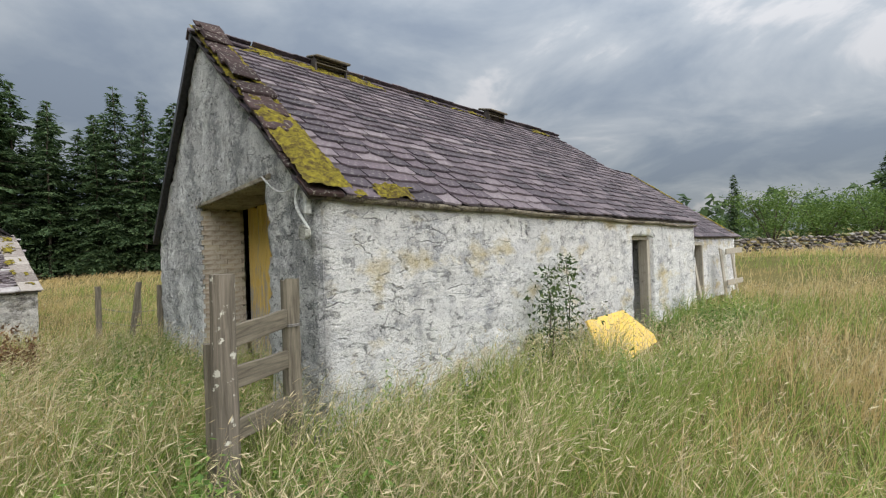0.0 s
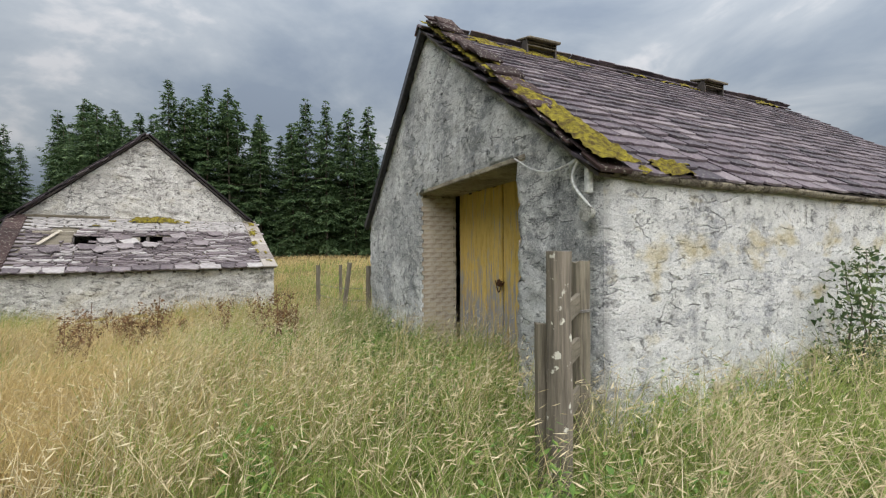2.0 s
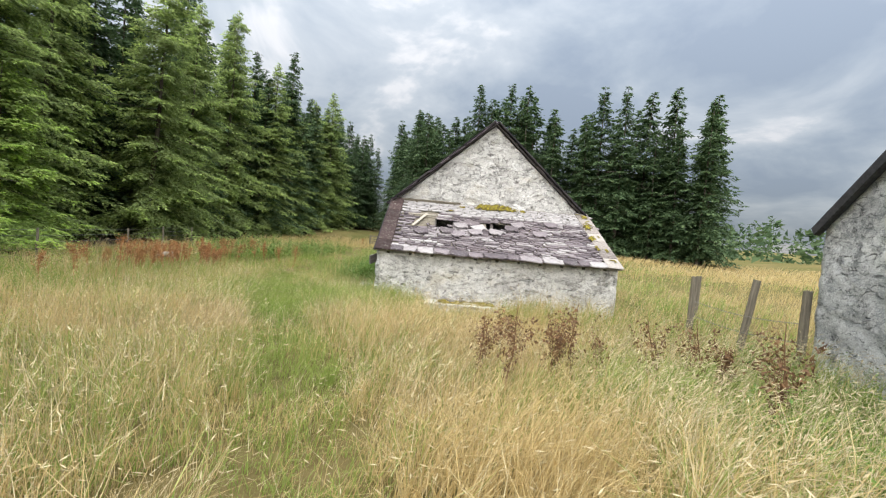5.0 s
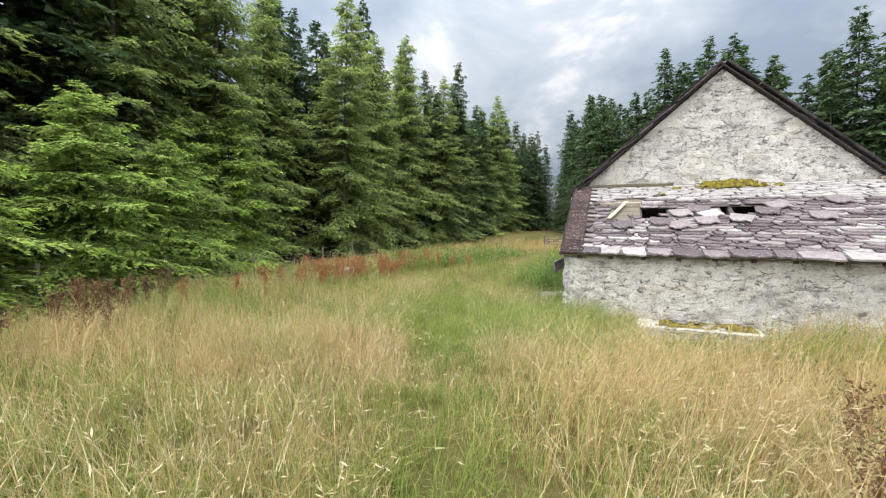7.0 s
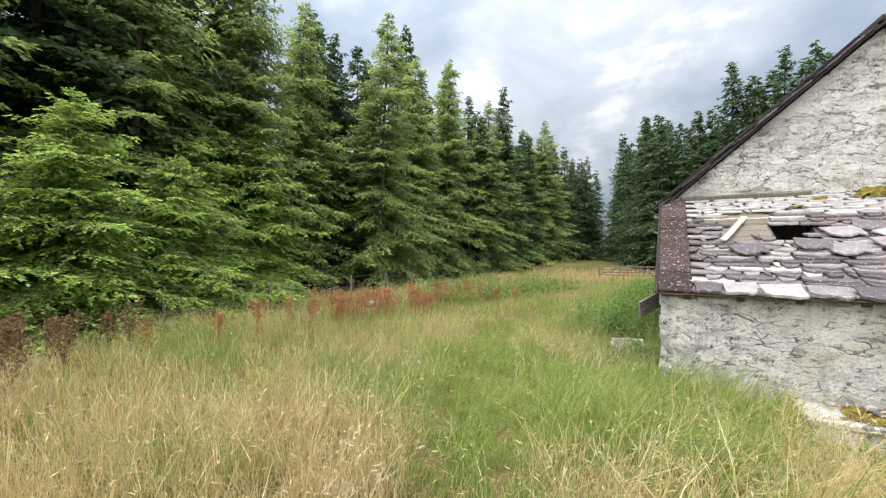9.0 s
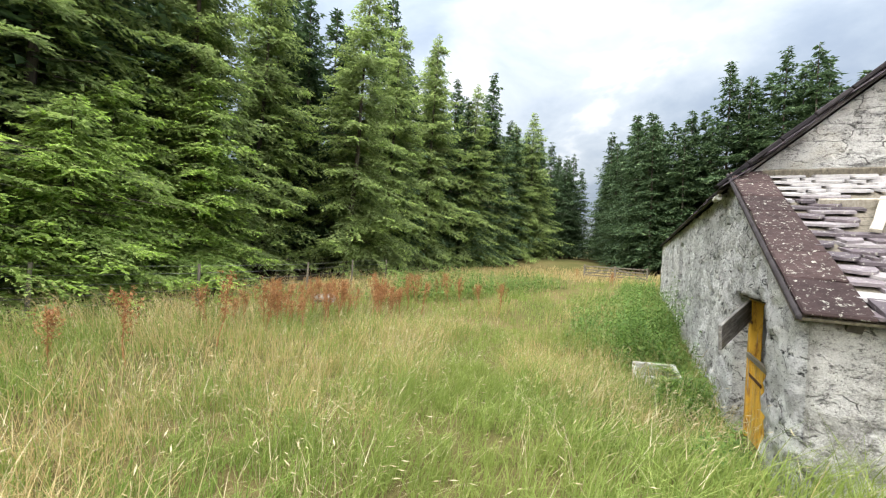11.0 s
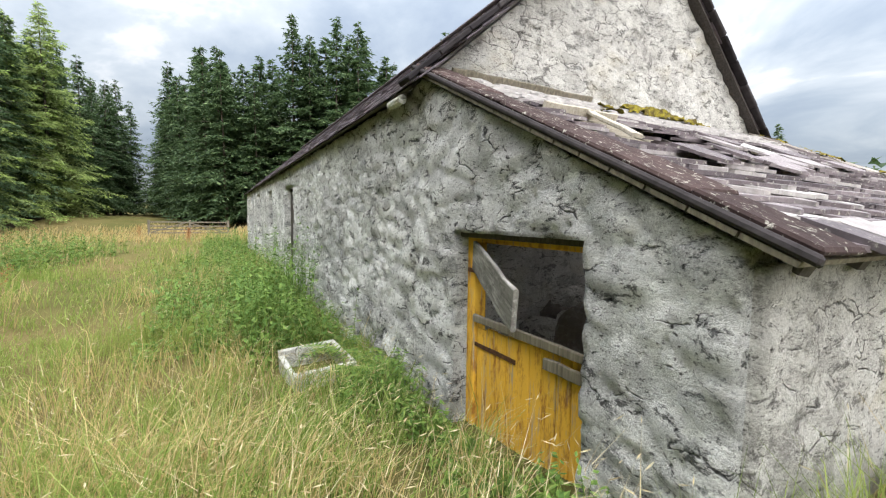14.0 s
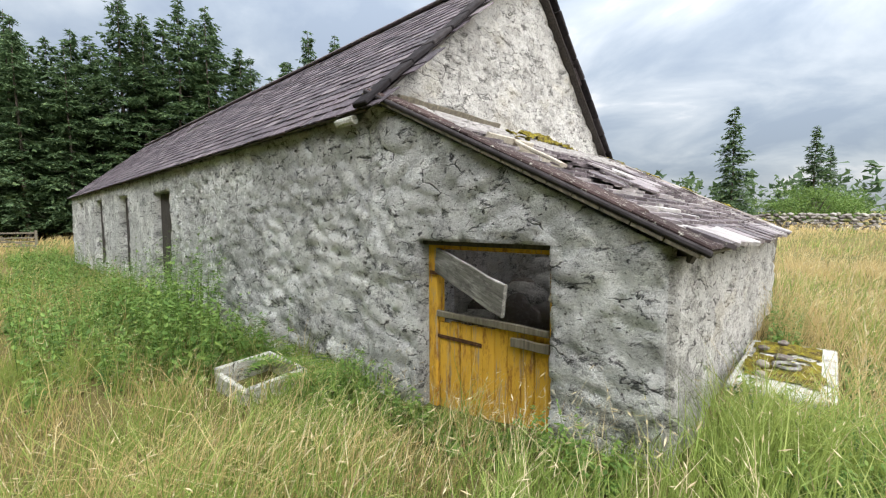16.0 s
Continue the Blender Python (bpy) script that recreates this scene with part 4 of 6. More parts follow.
HW, HD, HE, HR, HL = 6.25, 3.12, 2.36, 5.12, 26.0   # width, depth of the lean-to, eaves, ridge, far end


def build_house():
    house = thing("cottage", HOUSE, "ruined whitewashed stone cottage with purple slate roof", "cottage")
    T = 0.55
    wall("gable_wall", 0.07, HW - 0.07, -1.1, lambda s: gable_top(s, HE, HR, HW) - 0.03, T, lambda s, d, z: (s, HD + d, z), [], 0.065, WHITE_HOUSE, house, (0.035, 0.055), label="whitewashed rubble gable")
    wins = [(10.3, 11.65, -0.35, 1.86), (14.25, 15.5, -0.35, 1.93), (18.2, 19.7, -0.35, 1.97), (22.6, 23.9, -0.35, 2.0)]
    wall("long_wall", HD + 0.01, 9.9, -1.2, HE - 0.06, T, lambda s, d, z: (d, s, z), [], 0.05, GREY_HOUSE, house, (0.045, 0.065), label="whitewashed rubble, grey with lichen")
    wall("long_wall", 9.905, HL, -1.2, HE - 0.06, T, lambda s, d, z: (d, s, z), wins, 0.11, GREY_HOUSE, house, (0.035, 0.04))
    wall("back_wall", HD + T, HL, -1.0, HE - 0.06, T, lambda s, d, z: (HW - d, s, z), [], 0.5, WHITE_HOUSE, house)
    wall("far_gable", T, HW - T, -1.0, lambda s: gable_top(s, HE, HR, HW) - 0.04, T, lambda s, d, z: (s, HL - d, z), [], 0.5, WHITE_HOUSE, house)
    # windows of the long wall, their shaded interiors put into dark boards
    for a, b, c, d in wins:
        bm = bmesh.new()
        box(bm, 0.19, 0.23, a + 0.02, b - 0.02, c, d - 0.02)
        win = part("window", bm, DARK_WOOD, house, "tall window opening, dark boards standing for its shaded inside")
        n = 6
        for i in range(n):
            bm = plank(d - c - 0.04, (b - a - 0.06) / n - 0.008, 0.03, 0.004, i)
            part("plank", move(bm, pose(0.19, a + 0.03 + (b - a - 0.06) * (i + 0.5) / n, c, 0, 0, 90)), DARK_WOOD, win)
    # main roof
    for left in (True, False):
        ex = -0.14 if left else HW + 0.14
        up = Vector((HW / 2 - ex, 0, HR + 0.05 - (HE - 0.09))).normalized()
        yax = Vector((0, -1, 0)) if left else Vector((0, 1, 0))
        m = Matrix((yax, up, yax.cross(up))).transposed().to_4x4()
        m.translation = (ex, 0, HE - 0.09)
        sl = math.hypot(HW / 2 - ex, HR - HE + 0.14)
        x0, x1 = (-HL - 0.1, -HD + 0.12) if left else (HD - 0.12, HL + 0.1)
        bm = bmesh.new()
        box(bm, x0, x1, 0.02, sl, -0.03, -0.002, m)
        roof = part("roof_slope", bm, DARK_WOOD, house, "purple slates, a few courses slipped" if left else "")
        lay_slates(roof, m, x0, x1, sl, 0.21, 0.36, 0.012, SLATE_PURPLE, SLATE_FAR, lambda x, y: left and x > -HD - 5.5, holes=((-16.3, -14.8, 2.6, 3.2), (-20.5, -19.0, 2.8, 3.3)) if left else (), seed=12)
        # stone skew on the gable verge
        for i in range(10):
            y0 = i * sl / 10
            vx = (x1 - 0.02) if left else x0 + 0.02
            bm = bmesh.new()
            box(bm, vx - 0.11, vx + 0.11, y0, y0 + sl / 10 - 0.006, 0.03, 0.085, m, bevel=0.012, jitter=0.008)
            part("verge_slab", bm, TAR, roof)
    bm = bmesh.new()
    box(bm, HW / 2 - 0.12, HW / 2 + 0.12, HD - 0.1, HL + 0.1, HR + 0.05, HR + 0.1, bevel=0.02, jitter=0.01)
    part("ridge", bm, SLATE_PURPLE, house)
    # gutter stub on the near end of the eaves
    pts = [(-0.12, HD + 0.06 + 0.3 * i / 6, HE - 0.15) for i in range(7)]
    part("gutter", tube(pts, 0.045, 10), CONCRETE, house, "pale broken gutter end")
    return house


def build_leanto(house):
    T = 0.5
    LE, LT = 1.02, 2.50          # heights of the slope at front and at the gable
    FY = 0.15                    # the front face
    rise = lambda s: LE - 0.07 + (LT - LE) * (s - FY) / (HD - FY)
    lean = thing("lean_to", HOUSE, "slated stone lean-to against the cottage gable", "lean-to")
    wall("front_wall", 0.08, HW, -1.0, LE - 0.1, T, lambda s, d, z: (s, FY + 0.02 + d, z), [], 0.055, WHITE_HOUSE, lean, (0.035, 0.05), label="thickly whitewashed low front wall")
    wall("door_wall", FY + 0.07, HD, -1.2, rise, T, lambda s, d, z: (d, s, z), [(0.98, 2.36, -1.2, 0.97)], 0.042, GREY_HOUSE, lean, (0.04, 0.055), label="lichened rubble wall with a stable door")
    wall("far_wall", FY + 0.565, HD, -1.0, rise, T, lambda s, d, z: (HW - d, s, z), [], 0.2, WHITE_HOUSE, lean)
    bm = bmesh.new()
    box(bm, 0.5, HW - 0.5, 0.5, HD, -0.9, -0.62)
    part("earth_floor", bm, MORTAR, lean)
    bm = bmesh.new()
    box(bm, 0.06, 0.5, 0.85, 2.5, 0.93, 1.02, bevel=0.01, jitter=0.01)
    part("lintel", bm, DARK_WOOD, lean, "dark timber lintel")
    # the roof: rafters, boards that show where slates are gone, and slates
    up = Vector((0, HD - FY + 0.22, LT - LE + 0.10)).normalized()
    m = Matrix((Vector((1, 0, 0)), up, Vector((1, 0, 0)).cross(up))).transposed().to_4x4()
    m.translation = (0, FY - 0.15, LE - 0.08)
    sl = math.hypot(HD - FY + 0.15, LT - LE + 0.05)
    for i in range(11):
        x = 0.3 + 0.56 * i
        bm = bmesh.new()
        box(bm, x - 0.04, x + 0.04, 0.1, sl, -0.13, -0.03, m, jitter=0.006)
        part("rafter", bm, DARK_WOOD, lean)
    holes = ((1.45, 2.05, 1.62, 2.05), (2.95, 3.55, 1.75, 2.1))
    bm = bmesh.new()
    for i in range(16):
        y0 = 0.03 + i * sl / 16
        for a, b in ((-0.05, 1.42), (1.42, 2.10), (2.10, 2.92), (2.92, 3.58), (3.58, HW + 0.05)):
            if any(h[0] - 0.1 < a + 0.01 and b - 0.01 < h[1] + 0.1 and h[2] - 0.15 < y0 < h[3] + 0.05 for h in holes):
                continue
            box(bm, a, b, y0, y0 + sl / 16 - 0.012, -0.026, -0.004, m)
    part("sarking", bm, GREY_WOOD, lean)
    roof = part("roof_slope", bmesh.new(), GREY_WOOD, lean, "uneven pale stone slates, some slipped and missing")
    lay_slates(roof, m, 0.32, HW - 0.28, sl - 0.05, 0.115, 0.37, 0.024, SLATE_STONE, SLATE_STONE, lambda x, y: True, ragged=0.042, vary=0.24, holes=((1.45, 2.05, 1.42, 2.05), (2.95, 3.55, 1.6, 2.1), (0.75, 1.5, 1.75, 2.6), (0.75, 1.2, 1.4, 2.6)), seed=21)
    # heavy pale slabs along the eaves
    rng = random.Random(14)
    x = 0.36
    while x < HW - 0.35:
        w = rng.uniform(0.28, 0.62)
        vs, fs = slate_mesh(w - 0.012, rng.uniform(0.24, 0.34), 0.03, int(x * 100), 0.035)
        ob = part("eaves_slab", mesh_of("eaves_slab", vs, fs, SLATE_STONE), None, roof)
        ob.matrix_basis = m @ pose(x + w / 2, -0.05 + rng.uniform(-0.03, 0.02), 0.045, -4, rng.uniform(-2, 2), rng.uniform(-3, 3))
        x += w
    # loose slates round the hole
    vs, fs = slate_mesh(0.42, 0.3, 0.02, 77, 0.05)
    loose = mesh_of("loose_slate", vs, fs, SLATE_STONE)
    for x, y, a in ((2.2, 1.55, 12), (2.45, 1.75, -18), (2.75, 1.5, 25), (3.6, 1.62, -14), (2.6, 1.2, 9), (1.75, 1.15, -8), (2.1, 1.0, 6), (3.1, 1.3, -20), (3.9, 1.9, 11), (4.4, 1.4, -9), (1.1, 1.0, 14), (4.9, 2.1, 7)):
        ob = part("loose_slate", loose, None, roof)
        ob.matrix_basis = m @ pose(x, y, 0.075, 0, random.uniform(-3, 3), a)
    part("batten", move(plank(0.95, 0.09, 0.03, 0.008, 3), m @ pose(1.15, 2.35, 0.05, 90, 0, 0) @ pose(0, 0, 0, 0, -22, 0)), PALE_WOOD, lean, "pale loose batten")
    part("batten", move(plank(0.85, 0.12, 0.03, 0.008, 5), m @ pose(0.6, 2.25, 0.03, 0, 90, 0)), PALE_WOOD, lean)
    part("wall_plate", move(plank(1.9, 0.10, 0.05, 0.008, 6), m @ pose(0.3, sl - 0.14, 0.05, 0, 90, 0)), GREY_WOOD, lean)
    # stone verges
    for x0, x1, mat in ((-0.025, 0.36, VERGE), (HW - 0.34, HW + 0.08, STONE)):
        for i in range(7):
            y0 = i * sl / 7
            bm = bmesh.new()
            box(bm, x0, x1, y0, y0 + sl / 7 - 0.006, 0.026, 0.058, m, bevel=0.012, jitter=0.010)
            part("verge_slab", bm, mat, roof)
    bm = bmesh.new()
    box(bm, -0.065, -0.03, -0.02, sl, 0.0, 0.04, m, bevel=0.01, jitter=0.008)
    part("barge_board", bm, TAR, lean, "black tarred barge board")
    moss_patch(roof, m, 1.9, 4.4, sl - 0.42, sl - 0.02, 0.80, 4.7, 0.10, 0.06)
    moss_patch(roof, m, 5.8, 6.3, 0.1, sl, 0.42, 6.9, 0.05, 0.08)
    moss_patch(roof, m, 1.5, 2.0, sl - 0.85, sl - 0.6, 0.66, 8.8, 0.07, 0.06)
    build_stable_door(lean)
    # rubble heaped inside
    rng = random.Random(6)
    for k in range(60):
        r = rng.uniform(0.12, 0.36)
        x, y = rng.uniform(1.0, 3.2), rng.uniform(0.8, 2.9)
        st = thing("fallen_stone", HOUSE @ pose(x, y, -0.62 + r * 0.45 + max(0, x - 0.7) * 0.42 + rng.uniform(0, 0.22), 0, 0, rng.uniform(0, 360)), "fallen limewashed stone inside the lean-to", "stone", "fallen stones")
        part("stone", rock(r, (1, 0.8, 0.65), k, 2), WHITE_HOUSE if k % 3 else STONE, st, smooth=True)
    st = thing("boulder", HOUSE @ pose(1.15, 2.02, -0.1), "big grey boulder behind the half door", "boulder")
    part("stone", rock(0.36, (0.8, 0.72, 1.25), 91, 3, 0.22), STONE, st, smooth=True)
    brk = thing("broken_board", HOUSE @ look((0.10, 2.24, 0.78), (-0.34, 1.15, 0.57)) @ pose(0, 0, 0, 180, 0, 0) @ pose(0, 0, 0, 0, 0, 90), "grey board of the upper door hanging from its hinge", "board")
    part("board", plank(1.17, 0.24, 0.03, 0.010, 9), BOARD_GREY, brk)


def build_stable_door(lean):
    fr = part("door_frame", bmesh.new(), ORANGE_DOOR, lean, "ochre door frame stained with rust")
    bm = bmesh.new()
    box(bm, 0.13, 0.25, 2.245, 2.355, -1.0, 0.93, bevel=0.008, jitter=0.004)
    box(bm, 0.13, 0.25, 0.985, 1.055, -1.0, 0.93, bevel=0.008, jitter=0.004)
    box(bm, 0.13, 0.25, 0.985, 2.355, 0.89, 0.965, bevel=0.008, jitter=0.004)
    bm.to_mesh(fr.data)
    bm.free()
    fr.data.materials.append(ORANGE_DOOR)
    bm = bmesh.new()
    box(bm, 0.19, 0.22, 1.07, 2.22, 0.06, 0.14, bevel=0.006)
    box(bm, 0.19, 0.22, 1.07, 2.22, -0.75, -0.65, bevel=0.006)
    door = part("half_door", bm, ORANGE_DOOR, lean, "lower stable door, ochre paint streaked with rust")
    w = 1.17 / 9
    for i in range(9):
        y = 2.235 - w * (i + 0.5)
        bm = plank(1.13, w - 0.007, 0.028, 0.003, 200 + i)
        part("plank", move(bm, pose(0.185, y, -0.94 + 0.075 * i / 9, 0, 0, 90)), ORANGE_DOOR, door)
    part("cap", move(plank(1.18, 0.06, 0.035, 0.005, 8), pose(0.14, 1.06, 0.275, -90, 0, 0) @ pose(0, 0, 0, 0, 0, 90) ), GREY_WOOD, door, "worn grey top edge")
    part("latch", move(plank(0.36, 0.075, 0.03, 0.006, 10), pose(0.13, 1.04, 0.16, -90, 0, 0) @ pose(0, 0, 0, 0, 0, 90)), GREY_WOOD, door)
    part("strap_hinge", move(plank(0.62, 0.035, 0.008, 0.002, 12), pose(0.15, 1.72, 0.05, -90, 0, 0) @ pose(0, 0, 0, 0, 0, 90)), RUST, door, "rusty strap hinge")
    part("strap_hinge", move(plank(0.22, 0.035, 0.008, 0.002, 13), pose(0.12, 2.1, 0.66, -90, 0, 0) @ pose(0, 0, 0, 0, 0, 90)), RUST, fr)
    part("keep", move(rock(0.035, (0.7, 1, 1), 4, 1), pose(0.11, 1.02, 0.56)), PALE_WOOD, fr)


_house = build_house()
build_leanto(_house)


def build_yard():
    tr = thing("trough", HOUSE @ pose(-0.72, 4.2, -0.78, 4, -3, 4), "chipped pale stone trough half sunk in grass", "trough")
    bm = bmesh.new()
    L, W, Hh, t = 0.34, 0.40, 0.28, 0.06
    box(bm, -L, L, -W, -W + t, -0.1, Hh, bevel=0.012, jitter=0.006)
    part("side", bm, CONCRETE, tr)
    bm = bmesh.new()
    box(bm, -L, L, W - t, W, -0.1, Hh, bevel=0.012, jitter=0.006)
    part("side", bm, CONCRETE, tr)
    bm = bmesh.new()
    box(bm, -L, -L + t, -W + t, W - t, -0.1, Hh - 0.06, bevel=0.012, jitter=0.006)
    part("end", bm, CONCRETE, tr)
    bm = bmesh.new()
    box(bm, L - t, L, -W + t, W - t, -0.1, Hh, bevel=0.012, jitter=0.006)
    part("end", bm, CONCRETE, tr)
    bm = bmesh.new()
    box(bm, -L + t, L - t, -W + t, W - t, -0.1, 0.05)
    part("silt", bm, EARTH, tr)
    tank = thing("water_tank", HOUSE @ pose(1.42, -0.56, -0.2), "low concrete tank with a mossy lid by the wall", "tank")
    bm = bmesh.new()
    box(bm, -0.06, 1.65, 0.0, 0.62, -0.55, -0.07, bevel=0.02, jitter=0.01)
    part("body", bm, CONCRETE, tank)
    bm = bmesh.new()
    box(bm, -0.10, 1.7, -0.05, 0.64, -0.066, 0.0, bevel=0.014, jitter=0.012)
    lid = part("lid", bm, CONCRETE, tank)
    moss_patch(lid, Matrix.Identity(4), 0.06, 1.65, 0.02, 0.60, 0.78, 1.2, 0.04, 0.015)
    ring = thing("metal_ring", HOUSE @ pose(2.0, -0.27, -0.165), "rusty round lid on the tank", "lid")
    part("rim", tube([(0.09 * math.cos(i * 0.35), 0.09 * math.sin(i * 0.35), 0.02) for i in range(19)], 0.02, 6), WIRE, ring)
    rng = random.Random(3)
    for k in range(5):
        r = rng.uniform(0.05, 0.09)
        st = thing("loose_stone", HOUSE @ pose(1.6 + 0.32 * k, rng.uniform(-0.25, -0.02), -0.16 + r * 0.3, 0, 0, k * 40), "loose stone on the tank lid", "stone", "stones on the tank")
        part("stone", rock(r, (1, 0.7, 0.5), k + 50, 2), STONE, st)


build_yard()


# ---- trees ----
def strip(V, F, quads):
    o = len(V)
    V += quads
    F.append(list(range(o, o + len(quads))))


def spruce_crown(h, r, seed, gap, per, twig_gap, shoot, base=0.05, taper=0.70):
    """A spruce crown: whorls of limbs, each limb feathered with drooping twigs of short shoots. Also says which shoots are this year's tips."""
    rng = np.random.default_rng(seed)
    whorls = int(h * (1 - base) / gap)
    f = np.repeat(base + (0.99 - base) * (np.arange(whorls) + 0.5) / whorls, per)
    n = len(f)
    f = np.clip(f + rng.uniform(-0.6, 0.6, n) / whorls, base, 0.99)
    az = rng.uniform(0, 2 * math.pi, n)
    lump = 1 + 0.16 * np.sin(f * 23 + 2 * az + seed) + 0.12 * np.sin(f * 61 - az + seed)
    L = np.maximum(0.10, r * (1 - f) ** taper * np.minimum(1, (f - base) / 0.12 + 0.7) * rng.uniform(0.5, 1.18, n) * lump)
    out = np.column_stack([np.cos(az), np.sin(az), np.zeros(n)])
    side = np.column_stack([-np.sin(az), np.cos(az), np.zeros(n)])
    up = np.array([[0, 0, 1.0]])
    rise = -0.12 + 0.5 * f ** 2 + rng.uniform(-0.10, 0.10, n)
    droop = 0.42 * (1 - 0.6 * f)
    k = 2 * np.ceil(L / twig_gap).astype(int)
    i = np.repeat(np.arange(n), k)
    first = np.repeat(np.cumsum(k) - k, k)
    s = np.clip((np.arange(len(i)) - first + rng.uniform(0, 1, len(i))) / k[i], 0.12, 1.0)
    sg = np.where(np.arange(len(i)) % 2, 1.0, -1.0)
    Li = L[i]
    p = out[i] * (s * Li)[:, None] + up * (h * f[i] + Li * (rise[i] * s - droop[i] * s ** 1.5 + 0.36 * droop[i] * s ** 4))[:, None]
    tl = np.clip(0.50 * (1.05 - s) * Li + 0.14, 0.10, 0.85) * rng.uniform(0.55, 1.2, len(i))
    d = out[i] * rng.uniform(0.35, 0.95, len(i))[:, None] + side[i] * (sg * rng.uniform(0.35, 1.0, len(i)))[:, None] + up * rng.uniform(-0.55, 0.12, len(i))[:, None]
    d /= np.linalg.norm(d, axis=1)[:, None]
    m = np.ceil(tl / shoot * 1.5).astype(int) + 1
    j = np.repeat(np.arange(len(i)), m)
    first = np.repeat(np.cumsum(m) - m, m)
    frac = (np.arange(len(j)) - first + rng.uniform(0.2, 1.0, len(j))) / m[j]
    c = p[j] + d[j] * (tl[j] * frac)[:, None] - up * (0.22 * tl[j] * frac ** 2)[:, None]
    cr = np.cross(d[j], up)
    e = d[j] * 0.8 + cr * np.where(np.arange(len(j)) % 2, 1.0, -1.0)[:, None] * rng.uniform(0.15, 0.95, len(j))[:, None] + up * rng.uniform(-0.45, 0.30, len(j))[:, None]
    nl = shoot * rng.uniform(0.7, 1.35, len(j))
    w = np.cross(e, up + rng.normal(0, 0.4, (len(j), 3)))
    w = w / (np.linalg.norm(w, axis=1)[:, None] + 1e-6) * (nl * 0.33)[:, None]
    tip = s[j] + 0.35 * frac * tl[j] / Li[j] + rng.uniform(-0.12, 0.12, len(j)) > 0.86
    return np.stack([c - w, c + e * nl[:, None], c + w], 1).reshape(-1, 3).astype(np.float32), tip


def crown_normals(v, seed):
    """Shading normals bent outwards and upwards to brighten the crown, with scatter from spray to spray."""
    c = v.reshape(-1, 3, 3).mean(1)
    o = c * np.array([[1, 1, 0]])
    o /= np.linalg.norm(o, axis=1)[:, None] + 1e-6
    n = o * 0.5 + np.array([[0, 0, 0.95]]) + np.random.default_rng(seed).normal(0, 0.45, c.shape)
    t = v.reshape(-1, 3, 3)
    g = np.cross(t[:, 1] - t[:, 0], t[:, 2] - t[:, 0])
    g /= np.linalg.norm(g, axis=1)[:, None] + 1e-9
    turn = (g * n).sum(1) < 0
    t[turn] = t[turn][:, ::-1]
    g[turn] *= -1
    n = n / np.linalg.norm(n, axis=1)[:, None] + g * 0.5
    n /= np.linalg.norm(n, axis=1)[:, None]
    return np.repeat(n, 3, axis=0)


def tri_mesh(name, verts, mat, poly=3, normals=None):
    n = len(verts)
    me = bpy.data.meshes.new(name)
    me.vertices.add(n)
    me.vertices.foreach_set("co", np.asarray(verts, dtype=np.float32).ravel())
    me.loops.add(n)
    me.loops.foreach_set("vertex_index", np.arange(n, dtype=np.int32))
    me.polygons.add(n // poly)
    me.polygons.foreach_set("loop_start", np.arange(0, n, poly, dtype=np.int32))
    me.materials.append(mat)
    me.update(calc_edges=True)
    if normals is not None:
        me.normals_split_custom_set_from_vertices(normals)
    return me


def spruce(name, h, r, seed, detail, mat, label, group, tips=None):
    """One tree: trunk with limbs, and a crown whose fresh tips are lighter."""
    gap, per, twig_gap, shoot = {"young": (0.20, 7, 0.16, 0.10), "near": (0.36, 7, 0.20, 0.15), "mid": (0.42, 6, 0.36, 0.27), "far": (0.45, 6, 0.50, 0.40)}[detail]
    tree = thing(name, pose(0, 0, -60), label, "tree", group)
    tr = tube([(0.04 * math.sin(i + seed), 0.04 * math.cos(1.7 * i + seed), -0.4 + (h + 0.3) * i / 9) for i in range(10)], 0.009 * h, 8, 0.05, seed, lambda q: max(0.05, 1.1 - q))
    rng = random.Random(seed)
    for k in range(26 if detail != "far" else 0):
        z, a, l = h * rng.uniform(0.05, 0.6), rng.uniform(0, 6.28), r * rng.uniform(0.4, 0.8)
        b2 = tube([(math.cos(a) * l * t, math.sin(a) * l * t, z - 0.15 * l * t) for t in (0, 0.5, 1)], 0.022, 4, taper=lambda q: 1.1 - q)
        me = bpy.data.meshes.new("limb")
        b2.to_mesh(me)
        b2.free()
        tr.from_mesh(me)
        bpy.data.meshes.remove(me)
    part("trunk", tr, BARK, tree)
    cr, fresh = spruce_crown(h, r, seed, gap, per, twig_gap, shoot, {"young": 0.03, "near": 0.05, "mid": 0.08, "far": 0.08}[detail])
    nn = crown_normals(cr, seed)
    me = tri_mesh("crown", cr, mat, 3, nn)
    if tips:
        me.materials.append(tips)
        me.polygons.foreach_set("material_index", fresh.astype(np.int32))
    part("crown", me, None, tree)
    return tree


